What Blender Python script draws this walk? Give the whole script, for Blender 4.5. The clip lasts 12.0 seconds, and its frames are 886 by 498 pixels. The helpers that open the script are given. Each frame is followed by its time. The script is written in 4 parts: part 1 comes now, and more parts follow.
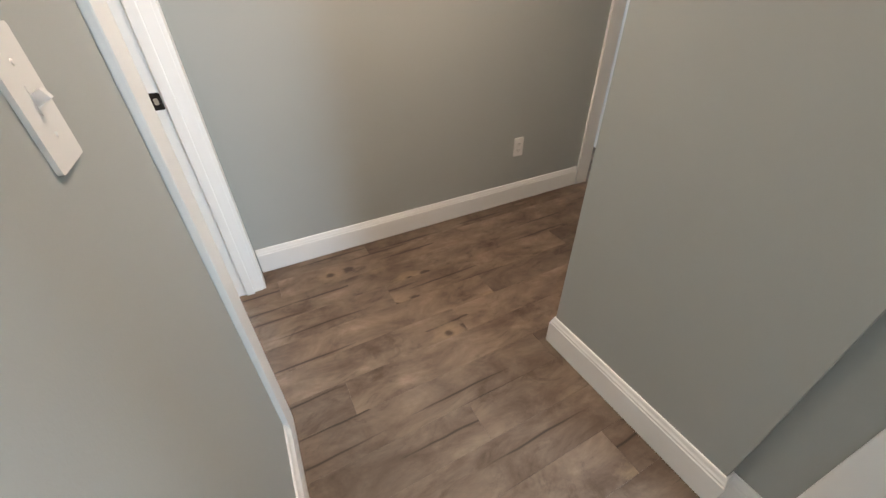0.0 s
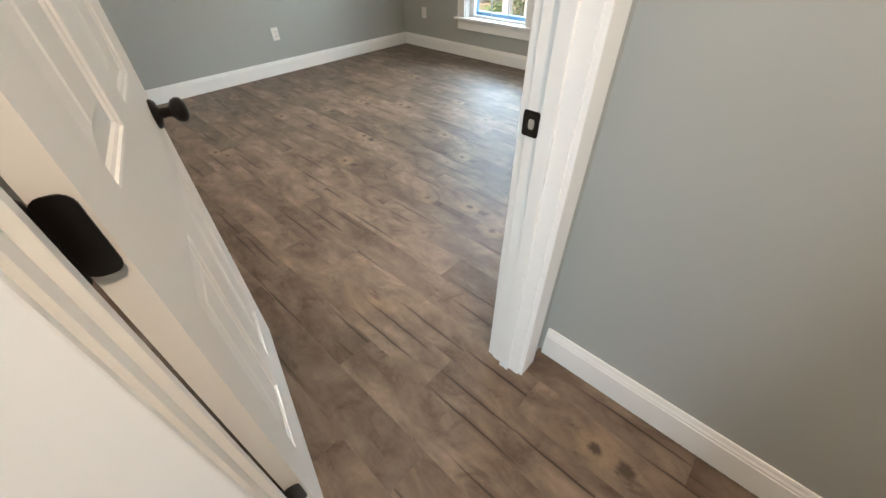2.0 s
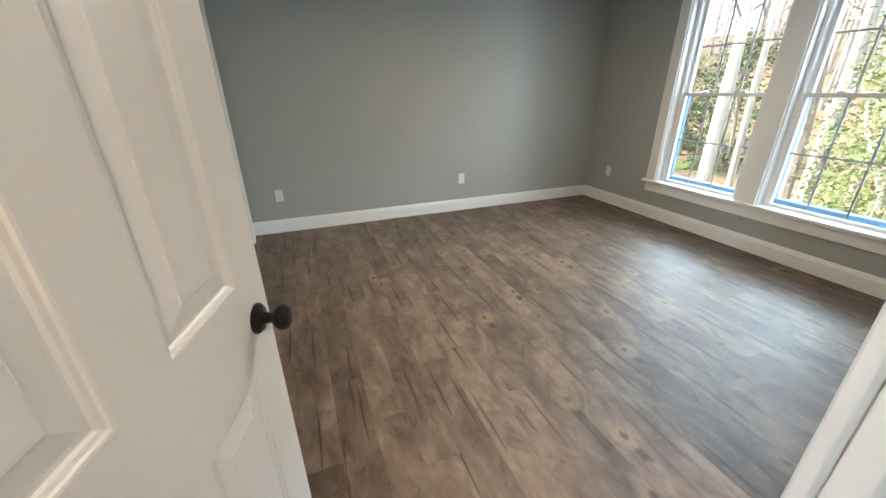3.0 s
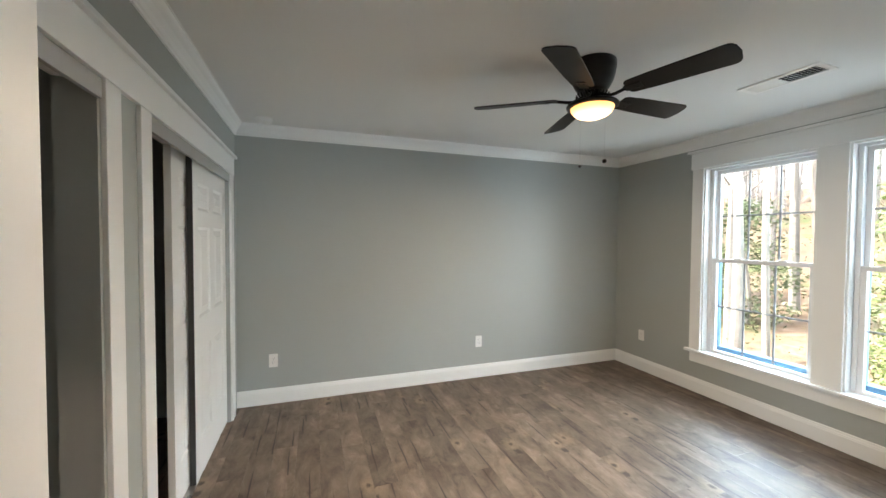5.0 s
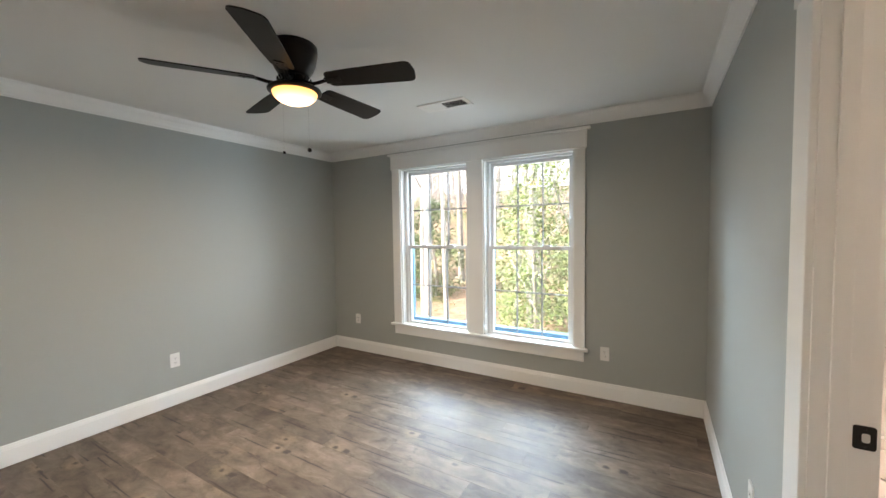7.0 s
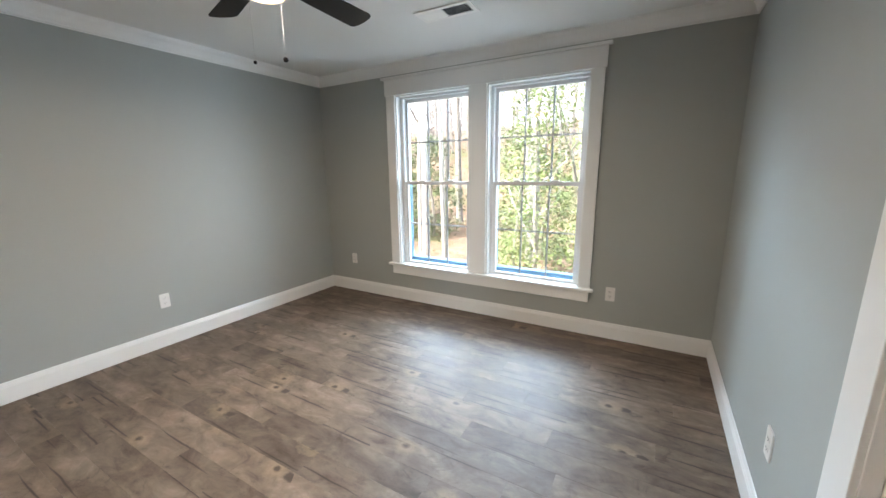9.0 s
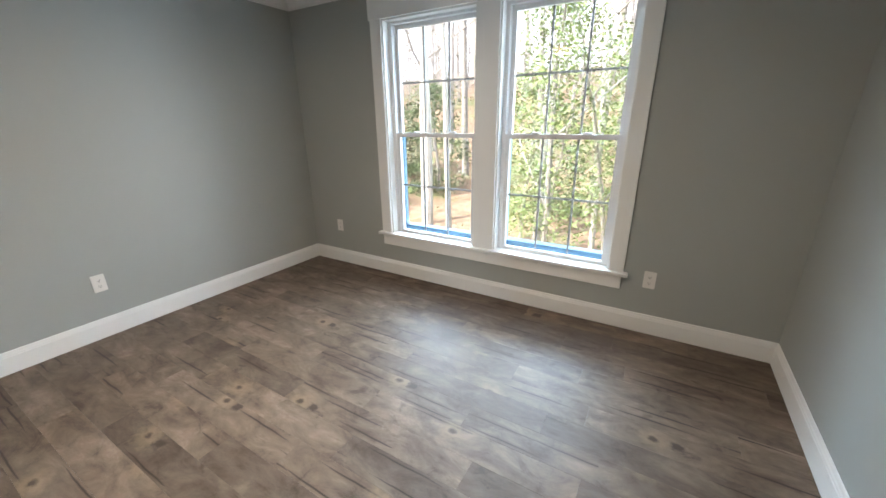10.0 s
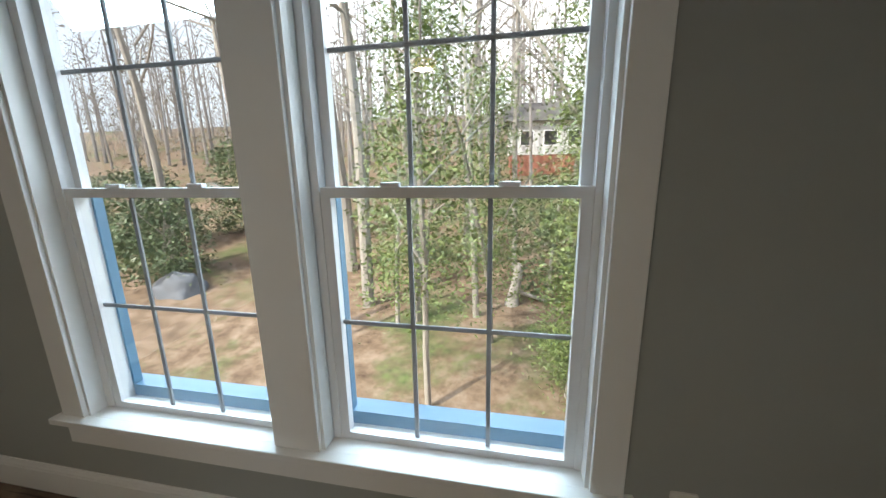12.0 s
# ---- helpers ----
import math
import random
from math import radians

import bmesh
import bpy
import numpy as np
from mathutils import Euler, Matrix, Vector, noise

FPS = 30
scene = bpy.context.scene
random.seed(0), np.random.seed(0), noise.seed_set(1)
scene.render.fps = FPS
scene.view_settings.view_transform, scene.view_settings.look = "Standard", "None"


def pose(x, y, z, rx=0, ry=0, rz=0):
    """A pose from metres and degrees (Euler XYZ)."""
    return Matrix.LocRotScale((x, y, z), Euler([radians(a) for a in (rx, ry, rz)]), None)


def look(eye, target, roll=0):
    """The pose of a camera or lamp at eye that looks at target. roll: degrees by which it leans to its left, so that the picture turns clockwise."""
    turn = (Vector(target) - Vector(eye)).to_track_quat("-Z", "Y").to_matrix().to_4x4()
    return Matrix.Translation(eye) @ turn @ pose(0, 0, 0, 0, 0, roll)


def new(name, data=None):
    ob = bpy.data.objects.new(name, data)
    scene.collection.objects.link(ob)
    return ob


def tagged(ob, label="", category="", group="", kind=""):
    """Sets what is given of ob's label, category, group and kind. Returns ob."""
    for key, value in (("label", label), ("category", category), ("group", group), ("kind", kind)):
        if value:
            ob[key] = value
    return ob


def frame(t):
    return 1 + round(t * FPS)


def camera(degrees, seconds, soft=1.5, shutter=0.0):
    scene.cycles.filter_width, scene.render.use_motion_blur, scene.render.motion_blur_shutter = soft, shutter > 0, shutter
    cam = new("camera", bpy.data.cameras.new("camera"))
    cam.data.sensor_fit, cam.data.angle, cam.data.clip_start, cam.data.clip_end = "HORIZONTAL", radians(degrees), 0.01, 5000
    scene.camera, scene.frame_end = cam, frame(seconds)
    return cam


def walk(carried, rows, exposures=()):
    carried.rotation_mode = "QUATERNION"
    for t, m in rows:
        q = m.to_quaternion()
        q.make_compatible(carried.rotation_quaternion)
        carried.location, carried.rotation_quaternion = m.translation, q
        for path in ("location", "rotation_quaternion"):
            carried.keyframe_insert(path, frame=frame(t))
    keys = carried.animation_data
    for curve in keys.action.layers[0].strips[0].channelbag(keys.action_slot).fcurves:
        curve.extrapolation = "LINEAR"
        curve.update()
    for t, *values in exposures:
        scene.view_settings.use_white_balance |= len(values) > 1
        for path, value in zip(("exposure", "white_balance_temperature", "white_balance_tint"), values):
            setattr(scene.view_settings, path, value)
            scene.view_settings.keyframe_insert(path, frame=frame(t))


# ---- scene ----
cam = camera(100.2, 12.0)
PATH = [
    (0, (1.121, 1.137, 1.232), (1.868, 2.584, 0.071), -0.9),
    (0.5, (1.245, 1.424, 1.235), (1.636, 2.993, 0.058), -1.2),
    (1, (1.346, 1.698, 1.214), (1.333, 3.29, 0.003), -1.1),
    (1.5, (1.388, 1.917, 1.211), (0.761, 3.327, -0.061), -1.1),
    (2, (1.255, 2.09, 1.241), (0.228, 3.19, -0.076), -0.6),
    (2.5, (1.098, 2.232, 1.296), (-0.298, 3.133, 0.183), -0.7),
    (3, (0.935, 2.398, 1.354), (-0.784, 3.048, 0.564), -0.6),
    (3.5, (0.782, 2.448, 1.401), (-1.07, 2.956, 0.844), -0.4),
    (3.7, (0.707, 2.451, 1.421), (-1.179, 2.95, 0.98), -0.3),
    (5.3, (0.517, 2.521, 1.483), (-1.352, 3.233, 1.482), -0.5),
    (5.5, (0.513, 2.536, 1.47), (-1.304, 3.37, 1.424), -0.6),
    (6, (0.519, 2.567, 1.469), (-1.133, 3.688, 1.351), -0.6),
    (6.5, (0.518, 2.588, 1.467), (-0.838, 4.051, 1.33), -0.5),
    (7, (0.522, 2.606, 1.461), (-0.483, 4.332, 1.366), -0.8),
    (7.2, (0.52, 2.602, 1.461), (-0.341, 4.406, 1.421), -0.6),
    (8.8, (0.431, 2.686, 1.408), (-0.497, 4.438, 1.145), -0.5),
    (9, (0.397, 2.773, 1.413), (-0.579, 4.469, 0.999), -0.7),
    (9.5, (0.299, 3.065, 1.387), (-0.744, 4.653, 0.762), -0.7),
    (10, (0.116, 3.373, 1.402), (-0.854, 4.995, 0.748), -0.6),
    (10.5, (-0.028, 3.741, 1.443), (-0.774, 5.498, 0.844), -1.0),
    (11, (-0.114, 4.192, 1.41), (-0.854, 5.986, 0.927), -1.0),
    (11.5, (-0.255, 4.598, 1.359), (-0.91, 6.426, 0.882), -0.9),
    (12, (-0.349, 5.018, 1.372), (-0.74, 6.927, 0.921), -1.0),
]
walk(cam, [(t, look(eye, target, roll)) for t, eye, target, roll in PATH],
     exposures=[(0, 2.65, 6150, 12), (0.5, 2.42, 6500, 12), (1.0, 2.35, 6700, 12), (1.5, 2.42, 6400, 11), (2.0, 2.52, 6250, 10), (2.5, 2.36, 6250, 10), (3.0, 2.45, 6250, 10), (3.5, 2.45, 6300, 10),
                (3.7, 2.5, 6250, 10), (5.3, 2.78, 6300, 11), (7.0, 2.66, 6450, 13), (8.8, 2.65, 6150, 13), (9.5, 2.57, 6100, 13), (10.2, 2.48, 6200, 13), (11.0, 2.35, 6600, 15), (11.5, 2.0, 6750, 15), (12.0, 1.25, 6300, 10)])

# ---- light ----
scene.world = bpy.data.worlds.new("sky")
scene.world.use_nodes = True
_nt = scene.world.node_tree
_sky = _nt.nodes.new("ShaderNodeTexSky")
_sky.sky_type, _sky.sun_disc = "NISHITA", False
_sky.sun_elevation, _sky.sun_rotation = radians(45), radians(223)
_sky.air_density, _sky.dust_density = 1.0, 4.5
_bg = _nt.nodes["Background"]
_bg.inputs["Strength"].default_value = 0.12
_nt.links.new(_sky.outputs[0], _bg.inputs["Color"])


def lamp(name, kind, m, energy, colour, **more):
    data = bpy.data.lights.new(name, kind)
    data.energy, data.color = energy, colour
    if "size" in more:
        data.shape = more.get("shape", "RECTANGLE")
        data.size = more["size"][0]
        data.size_y = more["size"][1]
    if "angle" in more:
        data.angle = more["angle"]
    if "radius" in more:
        data.shadow_soft_size = more["radius"]
    ob = new(name, data)
    ob.matrix_world = m
    return ob


# the sun stands behind the house, so that only the garden is lit directly
lamp("sun", "SUN", look((-24, -14, 34), (0, 12, 0)), 2.7, (1.0, 0.94, 0.84), angle=radians(0.6))
# daylight for the two bedroom windows: an unseen panel added above the yard
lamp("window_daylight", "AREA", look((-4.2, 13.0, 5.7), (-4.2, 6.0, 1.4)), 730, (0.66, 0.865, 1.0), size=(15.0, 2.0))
# fill panel added out of view, brightens the west wall, closets and ceiling
lamp("yard_fill_panel", "AREA", look((1.25, 9.0, 1.7), (0.35, 6.0, 1.5)), 36, (0.76, 0.905, 1.0), size=(1.3, 5.6))
# daylight through the windows of the room beside the hall
lamp("side_room_daylight", "AREA", look((2.78, -1.02, 1.45), (1.35, 2.5, 0.8)), 20, (0.78, 0.91, 1.0), size=(0.65, 1.25))
lamp("east_window_daylight", "AREA", look((5.17, -0.15, 1.43), (1.0, 0.95, 0.9)), 16, (0.78, 0.91, 1.0), size=(0.85, 1.3))
# unseen fill lamp added inside the far room, which has no window
lamp("far_room_fill", "AREA", look((3.0, 5.6, 1.5), (3.6, 3.2, 0.8)), 10, (0.86, 0.94, 1.0), size=(1.2, 1.2))


# ---- materials ----
def mat(name, colour, rough=0.5, metal=0.0, vary=0.06, scale=6.0, fine=180.0, bump=0.03, coat=0.0, spec=0.5):
    """Base colour broken up at two scales, with fine relief."""
    m = bpy.data.materials.new(name)
    m.use_nodes = True
    nt = m.node_tree
    b = nt.nodes["Principled BSDF"]
    b.inputs["Metallic"].default_value = metal
    b.inputs["Coat Weight"].default_value = coat
    b.inputs["Specular IOR Level"].default_value = spec
    tc = nt.nodes.new("ShaderNodeTexCoord")
    big = nt.nodes.new("ShaderNodeTexNoise")
    big.inputs["Scale"].default_value, big.inputs["Detail"].default_value = scale, 3
    small = nt.nodes.new("ShaderNodeTexNoise")
    small.inputs["Scale"].default_value, small.inputs["Detail"].default_value = fine, 2
    nt.links.new(tc.outputs["Object"], big.inputs["Vector"])
    nt.links.new(tc.outputs["Object"], small.inputs["Vector"])
    mix = nt.nodes.new("ShaderNodeMix")
    mix.data_type = "RGBA"
    mix.inputs["A"].default_value = tuple(c * (1 - vary) for c in colour) + (1,)
    mix.inputs["B"].default_value = tuple(min(1, c * (1 + vary)) for c in colour) + (1,)
    nt.links.new(big.outputs["Fac"], mix.inputs["Factor"])
    nt.links.new(mix.outputs["Result"], b.inputs["Base Color"])
    ramp = nt.nodes.new("ShaderNodeMapRange")
    ramp.inputs["To Min"].default_value, ramp.inputs["To Max"].default_value = max(0.02, rough - 0.07), min(1, rough + 0.07)
    nt.links.new(big.outputs["Fac"], ramp.inputs["Value"])
    nt.links.new(ramp.outputs["Result"], b.inputs["Roughness"])
    if bump:
        bn = nt.nodes.new("ShaderNodeBump")
        bn.inputs["Strength"].default_value, bn.inputs["Distance"].default_value = bump * 4, 0.001
        nt.links.new(small.outputs["Fac"], bn.inputs["Height"])
        nt.links.new(bn.outputs["Normal"], b.inputs["Normal"])
    return m


def glow(name, colour, strength):
    m = bpy.data.materials.new(name)
    m.use_nodes = True
    b = m.node_tree.nodes["Principled BSDF"]
    b.inputs["Base Color"].default_value = (*colour, 1)
    b.inputs["Emission Color"].default_value = (*colour, 1)
    b.inputs["Emission Strength"].default_value = strength
    return m


def lit_bowl():
    """Frosted glass lit from within: a hot middle where the bulb sits, amber towards the rim."""
    m = glow("frosted_lamp_glass", (1.0, 0.6, 0.3), 0.95)
    nt = m.node_tree
    b = nt.nodes["Principled BSDF"]
    tc, flat, far, ramp = (nt.nodes.new("ShaderNode" + k) for k in ("TexCoord", "VectorMath", "VectorMath", "ValToRGB"))
    flat.operation, far.operation = "MULTIPLY", "LENGTH"
    flat.inputs[1].default_value = (8.7, 8.7, 0)
    nt.links.new(tc.outputs["Object"], flat.inputs[0])
    nt.links.new(flat.outputs["Vector"], far.inputs[0])
    nt.links.new(far.outputs["Value"], ramp.inputs["Fac"])
    e = ramp.color_ramp.elements
    e.new(0.6)
    for el, (p, c) in zip(e, ((0.25, (1.0, 0.74, 0.46)), (0.75, (0.75, 0.45, 0.17)), (1.0, (0.38, 0.15, 0.03)))):
        el.position, el.color = p, (*c, 1)
    nt.links.new(ramp.outputs["Color"], b.inputs["Emission Color"])
    return m


def glass(name):
    m = bpy.data.materials.new(name)
    m.use_nodes = True
    b = m.node_tree.nodes["Principled BSDF"]
    b.inputs["Base Color"].default_value = (0.97, 0.99, 0.98, 1)
    b.inputs["Roughness"].default_value = 0.0
    b.inputs["Transmission Weight"].default_value = 1.0
    b.inputs["IOR"].default_value = 1.45
    return m


def plank_material():
    """Wood-look vinyl: grey-brown boards with long grain, cloudy patches, dark splits and knots."""
    m = bpy.data.materials.new("vinyl_plank")
    m.use_nodes = True
    nt = m.node_tree
    N, L = nt.nodes.new, nt.links.new
    b = nt.nodes["Principled BSDF"]
    tc, info = N("ShaderNodeTexCoord"), N("ShaderNodeObjectInfo")
    off = N("ShaderNodeVectorMath")
    off.operation = "MULTIPLY_ADD"
    L(info.outputs["Random"], off.inputs[0])
    off.inputs[1].default_value = (37.0, 11.0, 5.0)
    L(tc.outputs["Object"], off.inputs[2])

    def stretched(sx, sy):
        v = N("ShaderNodeVectorMath")
        v.operation = "MULTIPLY"
        L(off.outputs[0], v.inputs[0])
        v.inputs[1].default_value = (sx, sy, 1)
        return v.outputs[0]

    def noise_tex(vec, scale, detail=4, rough=0.6, warp=0.0):
        n = N("ShaderNodeTexNoise")
        n.inputs["Scale"].default_value, n.inputs["Detail"].default_value = scale, detail
        n.inputs["Roughness"].default_value, n.inputs["Distortion"].default_value = rough, warp
        L(vec, n.inputs["Vector"])
        return n.outputs["Fac"]

    def ramp(value, stops):
        r = N("ShaderNodeValToRGB")
        e = r.color_ramp.elements
        while len(e) < len(stops):
            e.new(0.5)
        for el, (p, c) in zip(e, stops):
            el.position, el.color = p, (*c, 1)
        L(value, r.inputs["Fac"])
        return r.outputs["Color"]

    def mixed(kind, fac, a, c):
        x = N("ShaderNodeMix")
        x.data_type, x.blend_type = "RGBA", kind
        if isinstance(fac, float):
            x.inputs["Factor"].default_value = fac
        else:
            L(fac, x.inputs["Factor"])
        for s, v in (("A", a), ("B", c)):
            if isinstance(v, tuple):
                x.inputs[s].default_value = (*v, 1)
            else:
                L(v, x.inputs[s])
        return x.outputs["Result"]

    cloud = noise_tex(stretched(2.0, 4.0), 1.9, 6, 0.66, 0.5)
    col = ramp(cloud, [(0.28, (0.066, 0.045, 0.031)), (0.42, (0.118, 0.084, 0.060)), (0.57, (0.172, 0.129, 0.096)), (0.74, (0.258, 0.203, 0.159))])
    grain = noise_tex(stretched(4.0, 46.0), 2.0, 4, 0.6, 0.5)
    col = mixed("MULTIPLY", 0.15, col, ramp(grain, [(0.3, (0.66, 0.64, 0.62)), (0.6, (1.08, 1.08, 1.08))]))
    blot = noise_tex(stretched(3.6, 5.5), 1.6, 6, 0.70, 0.9)
    col = mixed("MULTIPLY", 1.0, col, ramp(blot, [(0.31, (0.56, 0.51, 0.46)), (0.44, (0.98, 0.97, 0.96)), (0.70, (1.22, 1.20, 1.17))]))
    tone = N("ShaderNodeMapRange")
    tone.inputs["To Min"].default_value, tone.inputs["To Max"].default_value = 0.80, 1.22
    L(info.outputs["Random"], tone.inputs["Value"])
    grey = N("ShaderNodeCombineColor")
    for k in range(3):
        L(tone.outputs["Result"], grey.inputs[k])
    col = mixed("MULTIPLY", 1.0, col, grey.outputs["Color"])
    def calc(op, x, y=None, z=None):
        n = N("ShaderNodeMath")
        n.operation = op
        for k, v in enumerate((x, y, z)):
            if isinstance(v, (int, float)):
                n.inputs[k].default_value = v
            elif v is not None:
                L(v, n.inputs[k])
        return n.outputs[0]

    def scattered(sx, sy, bend):
        """Distance in metres along and across to the nearest scattered spot, and that spot's own number."""
        v = N("ShaderNodeVectorMath")
        v.operation = "MULTIPLY"
        L(off.outputs[0], v.inputs[0])
        v.inputs[1].default_value = (sx, sy, 0)
        if bend:
            push = N("ShaderNodeCombineXYZ")
            L(calc("MULTIPLY", calc("SUBTRACT", noise_tex(stretched(4.5, 3.0), 1.0, 2), 0.5), bend), push.inputs[1])
            w = N("ShaderNodeVectorMath")
            L(v.outputs[0], w.inputs[0])
            L(push.outputs[0], w.inputs[1])
            v = w
        vo = N("ShaderNodeTexVoronoi")
        vo.voronoi_dimensions = "2D"
        vo.inputs["Scale"].default_value = 1.0
        L(v.outputs[0], vo.inputs["Vector"])
        d = N("ShaderNodeVectorMath")
        d.operation = "SUBTRACT"
        L(v.outputs[0], d.inputs[0])
        L(vo.outputs["Position"], d.inputs[1])
        xyz, rnd = N("ShaderNodeSeparateXYZ"), N("ShaderNodeSeparateColor")
        L(d.outputs[0], xyz.inputs[0])
        L(vo.outputs["Color"], rnd.inputs[0])
        return calc("DIVIDE", xyz.outputs[0], sx), calc("DIVIDE", xyz.outputs[1], sy), rnd.outputs[0]

    def falling(value, full, none):
        n = N("ShaderNodeMapRange")
        n.inputs["From Min"].default_value, n.inputs["From Max"].default_value = full, none
        n.inputs["To Min"].default_value, n.inputs["To Max"].default_value = 1.0, 0.0
        L(value, n.inputs["Value"])
        return n.outputs["Result"]

    # splits: thin dark lines along the board that taper out, in a soft brown shade
    dx, dy, rnd = scattered(2.1, 10.0, 0.20)
    along = calc("POWER", calc("MULTIPLY", calc("ABSOLUTE", dx), 6.0), 2.0)
    across = calc("ABSOLUTE", dy)
    reach = calc("MULTIPLY_ADD", along, 0.0026, across)
    on = calc("GREATER_THAN", rnd, 0.55)
    soft_shade = calc("MULTIPLY", calc("MULTIPLY", falling(calc("MULTIPLY_ADD", along, 0.016, across), 0.0, 0.022), on), 0.45)
    col = mixed("MIX", soft_shade, col, (0.070, 0.042, 0.026))
    crack = calc("MULTIPLY", calc("MULTIPLY", falling(reach, 0.0012, 0.0060), on), 0.92)
    col = mixed("MIX", crack, col, (0.026, 0.017, 0.012))
    # knots: a small dark eye in a pale uneven ring, and a dark chip beside it
    kx, ky, rnd = scattered(1.5, 3.1, 0.0)
    on = calc("GREATER_THAN", rnd, 0.66)
    fuzz = noise_tex(stretched(20.0, 30.0), 1.0, 4, 0.65, 0.4)
    far = calc("SQRT", calc("ADD", calc("POWER", calc("MULTIPLY", kx, 0.75), 2.0), calc("POWER", ky, 2.0)))
    ring = calc("MULTIPLY_ADD", calc("SUBTRACT", fuzz, 0.5), 0.13, far)
    col = mixed("MIX", calc("MULTIPLY", calc("MULTIPLY", falling(ring, 0.020, 0.074), on), 0.52), col, (0.315, 0.235, 0.150))
    eye = calc("MULTIPLY_ADD", calc("SUBTRACT", fuzz, 0.5), 0.040, far)
    col = mixed("MIX", calc("MULTIPLY", calc("MULTIPLY", falling(eye, 0.007, 0.021), on), 0.85), col, (0.040, 0.025, 0.016))
    ex = calc("ABSOLUTE", calc("SUBTRACT", kx, 0.095))
    chip = calc("MAXIMUM", calc("MULTIPLY", ex, 0.8), calc("ABSOLUTE", ky))
    chip = calc("MULTIPLY_ADD", calc("SUBTRACT", fuzz, 0.5), 0.05, chip)
    col = mixed("MIX", calc("MULTIPLY", calc("MULTIPLY", falling(chip, 0.013, 0.028), calc("GREATER_THAN", rnd, 0.82)), 0.8), col, (0.030, 0.020, 0.014))
    L(col, b.inputs["Base Color"])
    rr = N("ShaderNodeMapRange")
    rr.inputs["To Min"].default_value, rr.inputs["To Max"].default_value = 0.50, 0.54
    L(grain, rr.inputs["Value"])
    L(rr.outputs["Result"], b.inputs["Roughness"])
    b.inputs["Specular IOR Level"].default_value = 0.45
    bn = N("ShaderNodeBump")
    bn.inputs["Strength"].default_value, bn.inputs["Distance"].default_value = 0.06, 0.001
    L(grain, bn.inputs["Height"])
    L(bn.outputs["Normal"], b.inputs["Normal"])
    return m


WALL = mat("grey_wall_paint", (0.385, 0.405, 0.388), 0.62, vary=0.02, scale=1.5, fine=260, bump=0.05)
CEIL = mat("ceiling_paint", (0.76, 0.76, 0.74), 0.85, vary=0.02, scale=1.5, fine=300, bump=0.08)
TRIM = mat("white_trim_paint", (0.84, 0.845, 0.83), 0.32, vary=0.015, scale=4, fine=120, bump=0.015)
DOORW = mat("white_door_paint", (0.84, 0.835, 0.81), 0.35, vary=0.02, scale=3, fine=200, bump=0.03)
VINYL = mat("white_window_vinyl", (0.80, 0.81, 0.82), 0.3, vary=0.01, scale=5, bump=0.0)
GRID = mat("grey_grid_bar", (0.30, 0.32, 0.35), 0.4, vary=0.02, bump=0.0)
FILM = mat("blue_protective_film", (0.14, 0.29, 0.44), 0.35, vary=0.12, scale=9, bump=0.05)
PLATE = mat("white_plastic_plate", (0.80, 0.79, 0.76), 0.3, vary=0.01, bump=0.0)
SLOT = mat("dark_slot", (0.03, 0.03, 0.03), 0.6, bump=0.0)
BLACK = mat("oil_rubbed_bronze", (0.010, 0.008, 0.007), 0.34, metal=0.3, spec=0.35, vary=0.3, scale=14, bump=0.02)
BRIGHT = mat("bright_metal", (0.65, 0.63, 0.60), 0.28, metal=1.0, vary=0.08, bump=0.0)
CHAIN = mat("dull_chain_metal", (0.16, 0.15, 0.14), 0.6, metal=0.3, vary=0.05, bump=0.0)
BLADE = mat("dark_walnut_blade", (0.012, 0.009, 0.007), 0.42, spec=0.22, vary=0.35, scale=9, fine=90, bump=0.04)
LAMPG = lit_bowl()
DOWN = glow("downlight_lens", (1.0, 0.80, 0.62), 2.5)
VENT_SHADE = mat("vent_shade", (0.04, 0.04, 0.04), 0.8, bump=0.0)
GLASS = glass("clear_glass")
TRACK = mat("satin_grey_track", (0.42, 0.42, 0.41), 0.42, vary=0.04, bump=0.0)
SHOWER = mat("glossy_white_acrylic", (0.80, 0.78, 0.76), 0.15, vary=0.01, bump=0.0, coat=0.3)
PLANK = plank_material()
SUB = mat("dark_underlay", (0.05, 0.04, 0.035), 0.8)


# ---- builders ----
def box(bm, x0, y0, z0, x1, y1, z1, bevel=0.0):
    x0, x1 = min(x0, x1), max(x0, x1)
    y0, y1 = min(y0, y1), max(y0, y1)
    z0, z1 = min(z0, z1), max(z0, z1)
    v = [bm.verts.new(p) for p in ((x0, y0, z0), (x1, y0, z0), (x1, y1, z0), (x0, y1, z0), (x0, y0, z1), (x1, y0, z1), (x1, y1, z1), (x0, y1, z1))]
    f = [bm.faces.new([v[i] for i in q]) for q in ((0, 3, 2, 1), (4, 5, 6, 7), (0, 1, 5, 4), (1, 2, 6, 5), (2, 3, 7, 6), (3, 0, 4, 7))]
    if bevel:
        e = list({e for q in f for e in q.edges})
        bmesh.ops.bevel(bm, geom=e, offset=bevel, segments=2, profile=0.6, affect="EDGES")


def boxed(*args, **kw):
    bm = bmesh.new()
    box(bm, *args, **kw)
    return bm


